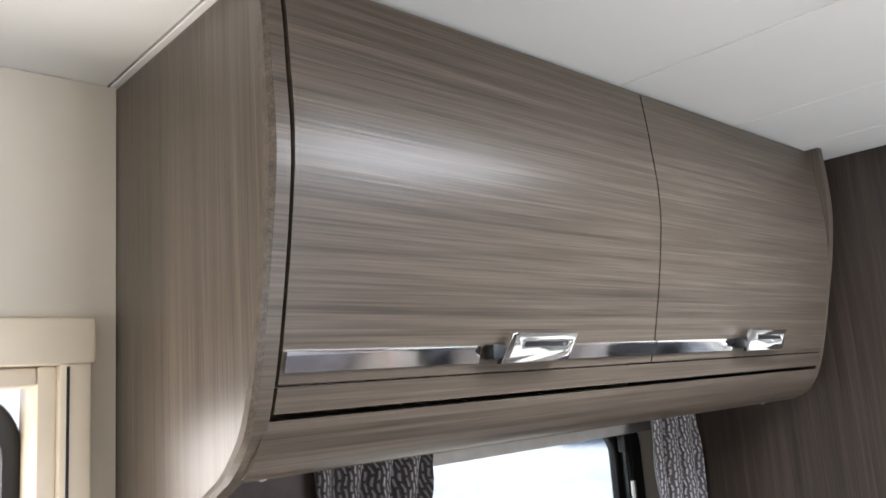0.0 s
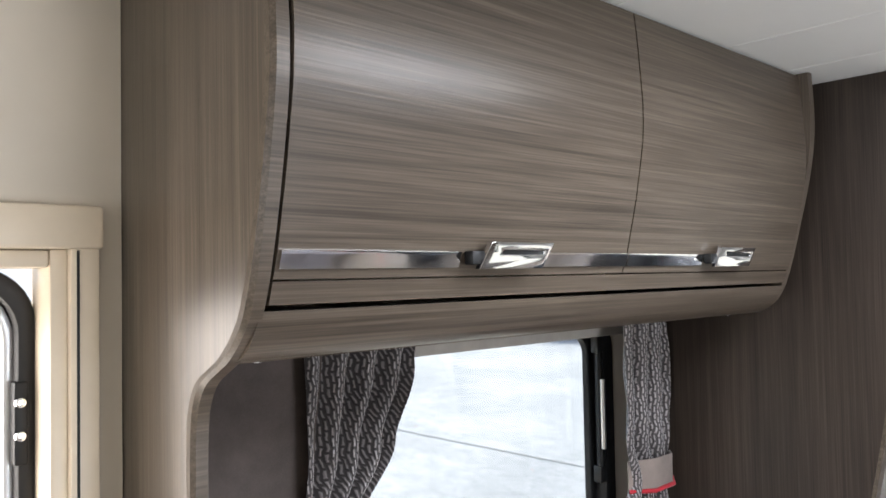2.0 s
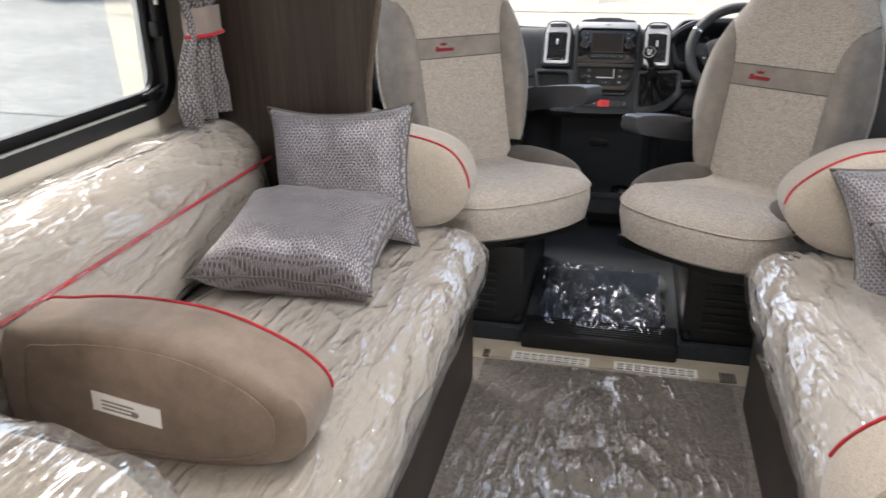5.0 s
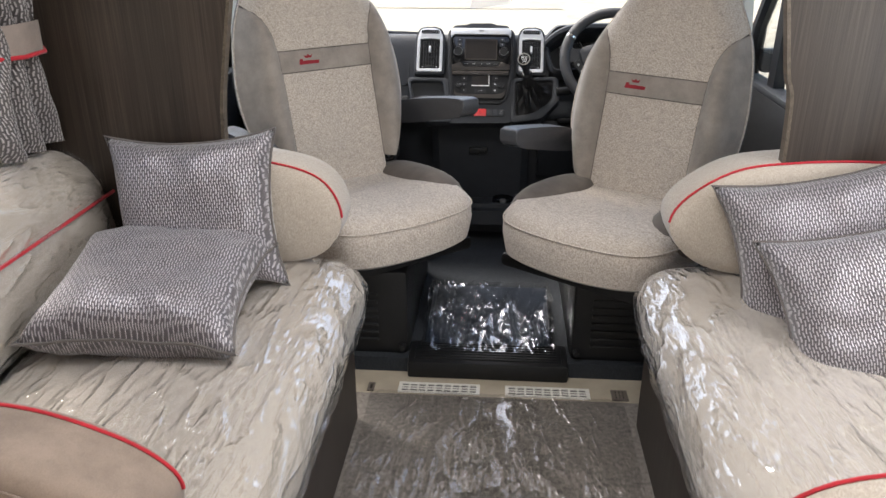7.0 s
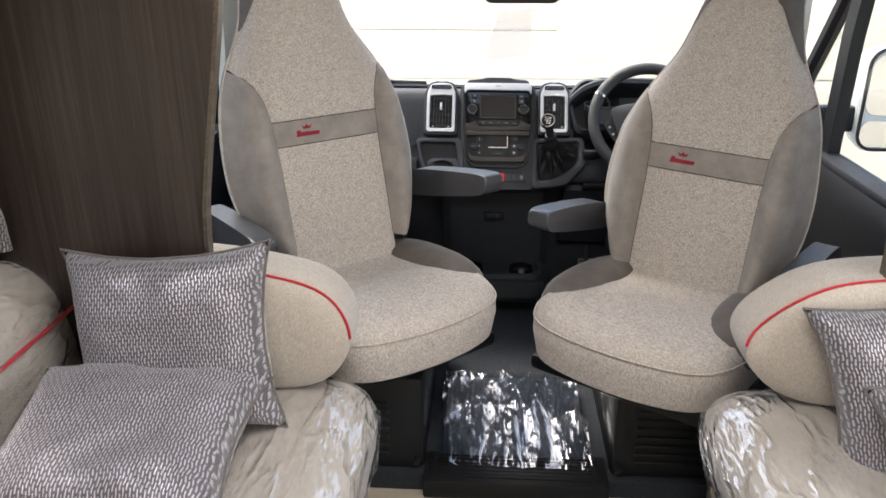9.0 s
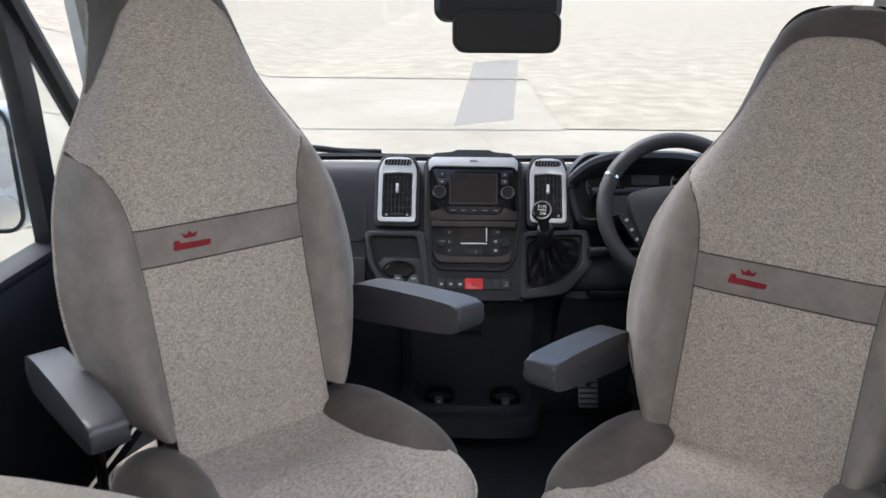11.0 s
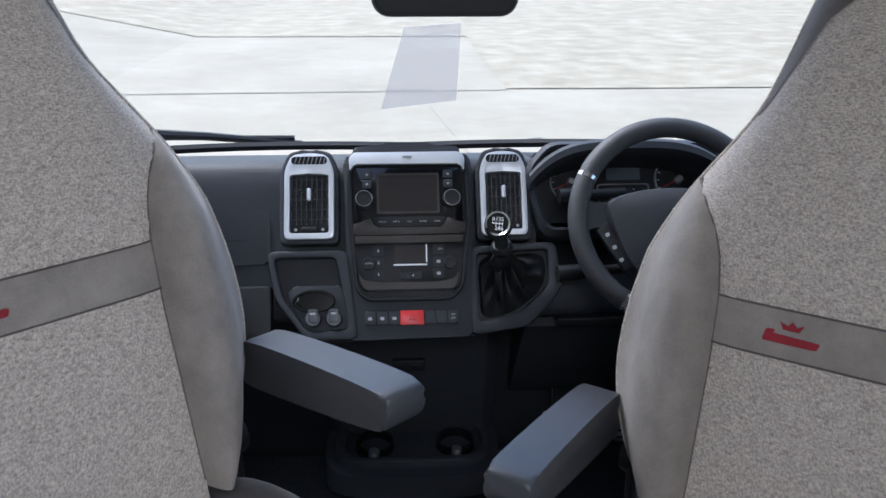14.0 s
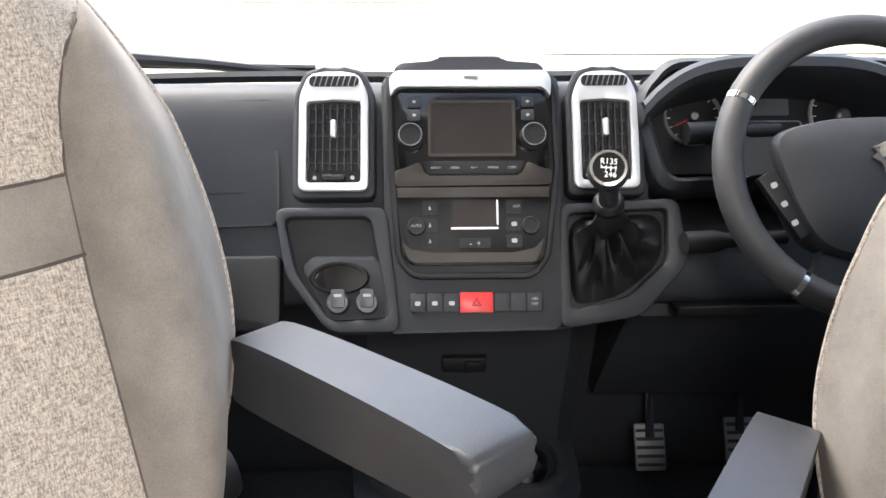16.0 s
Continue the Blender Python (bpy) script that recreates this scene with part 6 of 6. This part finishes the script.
for (xa, ya), (xb, yb) in (((-9.5, 4.9), (-3.2, 7.6)), ((-3.2, 7.6), (1.5, 9.6)), ((-2.9, 12.4), (1.5, 12.5)), ((0.2, 12.5), (0.9, 7.0)), ((-9, 12.3), (-2.9, 12.4))):
    n = 12
    pts = [(xa + (xb - xa) * i / n, ya + (yb - ya) * i / n + 0.03 * noise.noise((i * 0.8, xa, 1))) for i in range(n + 1)]
    bm = bmesh.new()
    lo_ = [bm.verts.new((x, y - 0.02, ground_z(x) + 0.010)) for x, y in pts]
    hi_ = [bm.verts.new((x, y + 0.02, ground_z(x) + 0.010)) for x, y in pts]
    for i in range(n):
        bm.faces.new((lo_[i], lo_[i + 1], hi_[i + 1], hi_[i]))
    piece("slab_joint", bm, M_JOINT, "dark joint between concrete slabs", "joint", kind="structure", smooth=0)


def parked_car(place, turn, paint, label):
    """A family hatchback; local -y is its nose."""
    ob = thing("parked_car", label, "car", place, turn, group="parked cars")
    side = smooth_line([(-2.30, 0.32), (-2.36, 0.55), (-2.28, 0.72), (-1.55, 0.90), (-1.05, 0.98), (0.4, 0.98), (2.0, 1.00), (2.30, 0.92), (2.36, 0.6), (2.28, 0.30)], 4)
    ys = side
    rings = []
    for x, k in ((-0.90, 0.95), (-0.86, 0.985), (-0.6, 1.0), (0, 1.01), (0.6, 1.0), (0.86, 0.985), (0.90, 0.95)):
        rings.append([(x * (1 - 0.10 * max(0, (abs(y) - 1.7)) / 0.66), y * k, 0.30 + (z - 0.30) * (0.97 + 0.03 * k)) for y, z in side])
    body = part("body", loft(rings), paint, ob)
    roof = smooth_line([(-1.10, 0.97), (-0.60, 1.22), (-0.25, 1.39), (0.3, 1.46), (1.1, 1.43), (1.7, 1.28), (2.1, 0.99)], 4)
    part("cabin", loft([[(x * (1 - 0.26 * max(0, z - 0.97) / 0.49), y, z) for y, z in roof] for x in (-0.84, -0.80, 0, 0.80, 0.84)]), M_SCREEN, ob, "dark glazed cabin")
    part("roof_panel", loft([[(x, y, z + 0.012) for y, z in ((-0.28, 1.385), (0.3, 1.462), (1.1, 1.434), (1.6, 1.32))] for x in (-0.62, -0.3, 0.3, 0.62)], cap=False, closed=False), paint, ob)
    for s in (-1, 1):
        for pts in (((-1.08, 0.98), (-0.60, 1.22), (-0.26, 1.39)), ((0.35, 0.98), (0.40, 1.44)), ((1.3, 0.98), (1.55, 1.34))):
            part("pillar", tube([(s * 0.85 * (1 - 0.26 * max(0, z - 0.97) / 0.49), y, z) for y, z in pts], 0.035, 6), paint, ob)
        part("headlight", loft([[(s * x, y, z) for x, z in ((0.48, 0.68), (0.80, 0.74), (0.86, 0.82), (0.80, 0.85), (0.55, 0.76))] for y in (-2.29, -2.0)]), M_SILVER, ob, "clear headlight")
        part("fog_light", box(s * 0.70 - 0.10, s * 0.70 + 0.10, -2.35, -2.30, 0.42, 0.50, 0.02), M_SILVER, ob)
        part("door_mirror", box(s * 0.98 - 0.09, s * 0.98 + 0.09, -0.75, -0.62, 0.98, 1.10, 0.04), paint, ob)
        for y in (-1.42, 1.38):
            wm = Matrix.Translation((s * 0.80, y, 0.32)) @ pose(0, 0, 0, 0, s * 90, 0)
            w = part("wheel", lathe([(0, -0.08), (0.31, -0.08), (0.325, -0.04), (0.325, 0.09), (0.30, 0.115), (0.235, 0.11)], 28, wm), M_RUBBER, ob, "black tyre")
            part("rim", join(lathe([(0.235, 0.10), (0.215, 0.112), (0.20, 0.07), (0, 0.06)], 28, wm), *[box(-0.022, 0.022, 0.03, 0.21, 0.06, 0.105, 0.006, 1, wm @ pose(0, 0, 0, 0, 0, 72 * q)) for q in range(5)]), M_SILVER, w, "alloy rim")
    part("grille", box(-0.34, 0.34, -2.375, -2.30, 0.66, 0.73, 0.02), M_BLACK, ob)
    part("lower_grille", prism([(-0.62, 0.36), (0.62, 0.36), (0.48, 0.52), (-0.48, 0.52)], 0.05, face_y(-2.335), 0.01), M_BLACK, ob)
    part("number_plate", box(-0.26, 0.26, -2.405, -2.38, 0.50, 0.61, 0.005), M_WHITE, ob, "pale number plate")
    return ob


M_CARRED = plain("red_car_paint", (0.42, 0.02, 0.03), 0.2, vary=0.03, relief=0, coat=0.8)
M_CARORANGE = plain("orange_car_paint", (0.55, 0.13, 0.03), 0.25, vary=0.03, relief=0, coat=0.6)
parked_car((-10.9, 15.2, ground_z(-10.9)), -13, M_CARRED, "bright red hatchback parked on the yard")
parked_car((-15.7, 16.4, ground_z(-15.7)), 20, M_CARORANGE, "orange hatchback parked behind the red car")
parked_car((-14.6, 20.0, ground_z(-14.6)), -8, M_CARRED, "red hatchback parked further off")
bld = thing("low_building", "long dark clad building beyond the parked cars", "building", (-26, 42, ground_z(-26)))
part("wall", box(-30, 8, 0, 8, -0.5, 5.0), plain("dark_cladding", (0.05, 0.055, 0.06), 0.7), bld)
part("roof", prism([(-0.4, 5.0), (8.4, 5.0), (4, 6.4)], 39, swap(((0, 1, 0), (0, 0, 1), (1, 0, 0), (-30.5, 0, 0)))), plain("grey_roof_sheet", (0.16, 0.165, 0.17), 0.6), bld)
for i in range(5):
    part("window", box(-27 + i * 6.5, -24 + i * 6.5, -0.06, 0.02, 1.6, 3.2, 0.02), M_SCREEN, bld)
bush = thing("bush", "rounded bright green bush beyond the cars", "bush", (-17.6, 24, ground_z(-17.6)))
rng = random.Random(4)
bm = bmesh.new()
for i in range(2600):
    th, ph, r = rng.uniform(0, 6.283), rng.uniform(0, 1.5), rng.uniform(0.55, 1.0)
    c_ = Vector((1.6 * r * math.cos(th) * math.cos(ph), 1.2 * r * math.sin(th) * math.cos(ph), 0.3 + 1.5 * r * math.sin(ph)))
    c_ += Vector(noise.noise_vector(c_ * 1.5)) * 0.3
    d1, d2 = Vector(noise.noise_vector(c_ * 31)).normalized() * 0.07, Vector(noise.noise_vector(c_ * 47)).normalized() * 0.05
    vs = [bm.verts.new(c_ + q) for q in (d1, d2, -d1, -d2)]
    bm.faces.new(vs)
part("leaves", bm, ground_mat("green_leaves", (0.04, 0.09, 0.015), (0.09, 0.17, 0.03), (0.15, 0.24, 0.05), 3, 20, 0.1), bush, smooth=0)
part("stems", join(*[tube([(0, 0, -0.1), (0.3 * math.cos(q), 0.3 * math.sin(q), 0.6), (0.7 * math.cos(q), 0.6 * math.sin(q), 1.2)], 0.03, 5) for q in (0, 1.3, 2.5, 3.8, 5.0)]), plain("bark", (0.08, 0.06, 0.045), 0.9), bush)
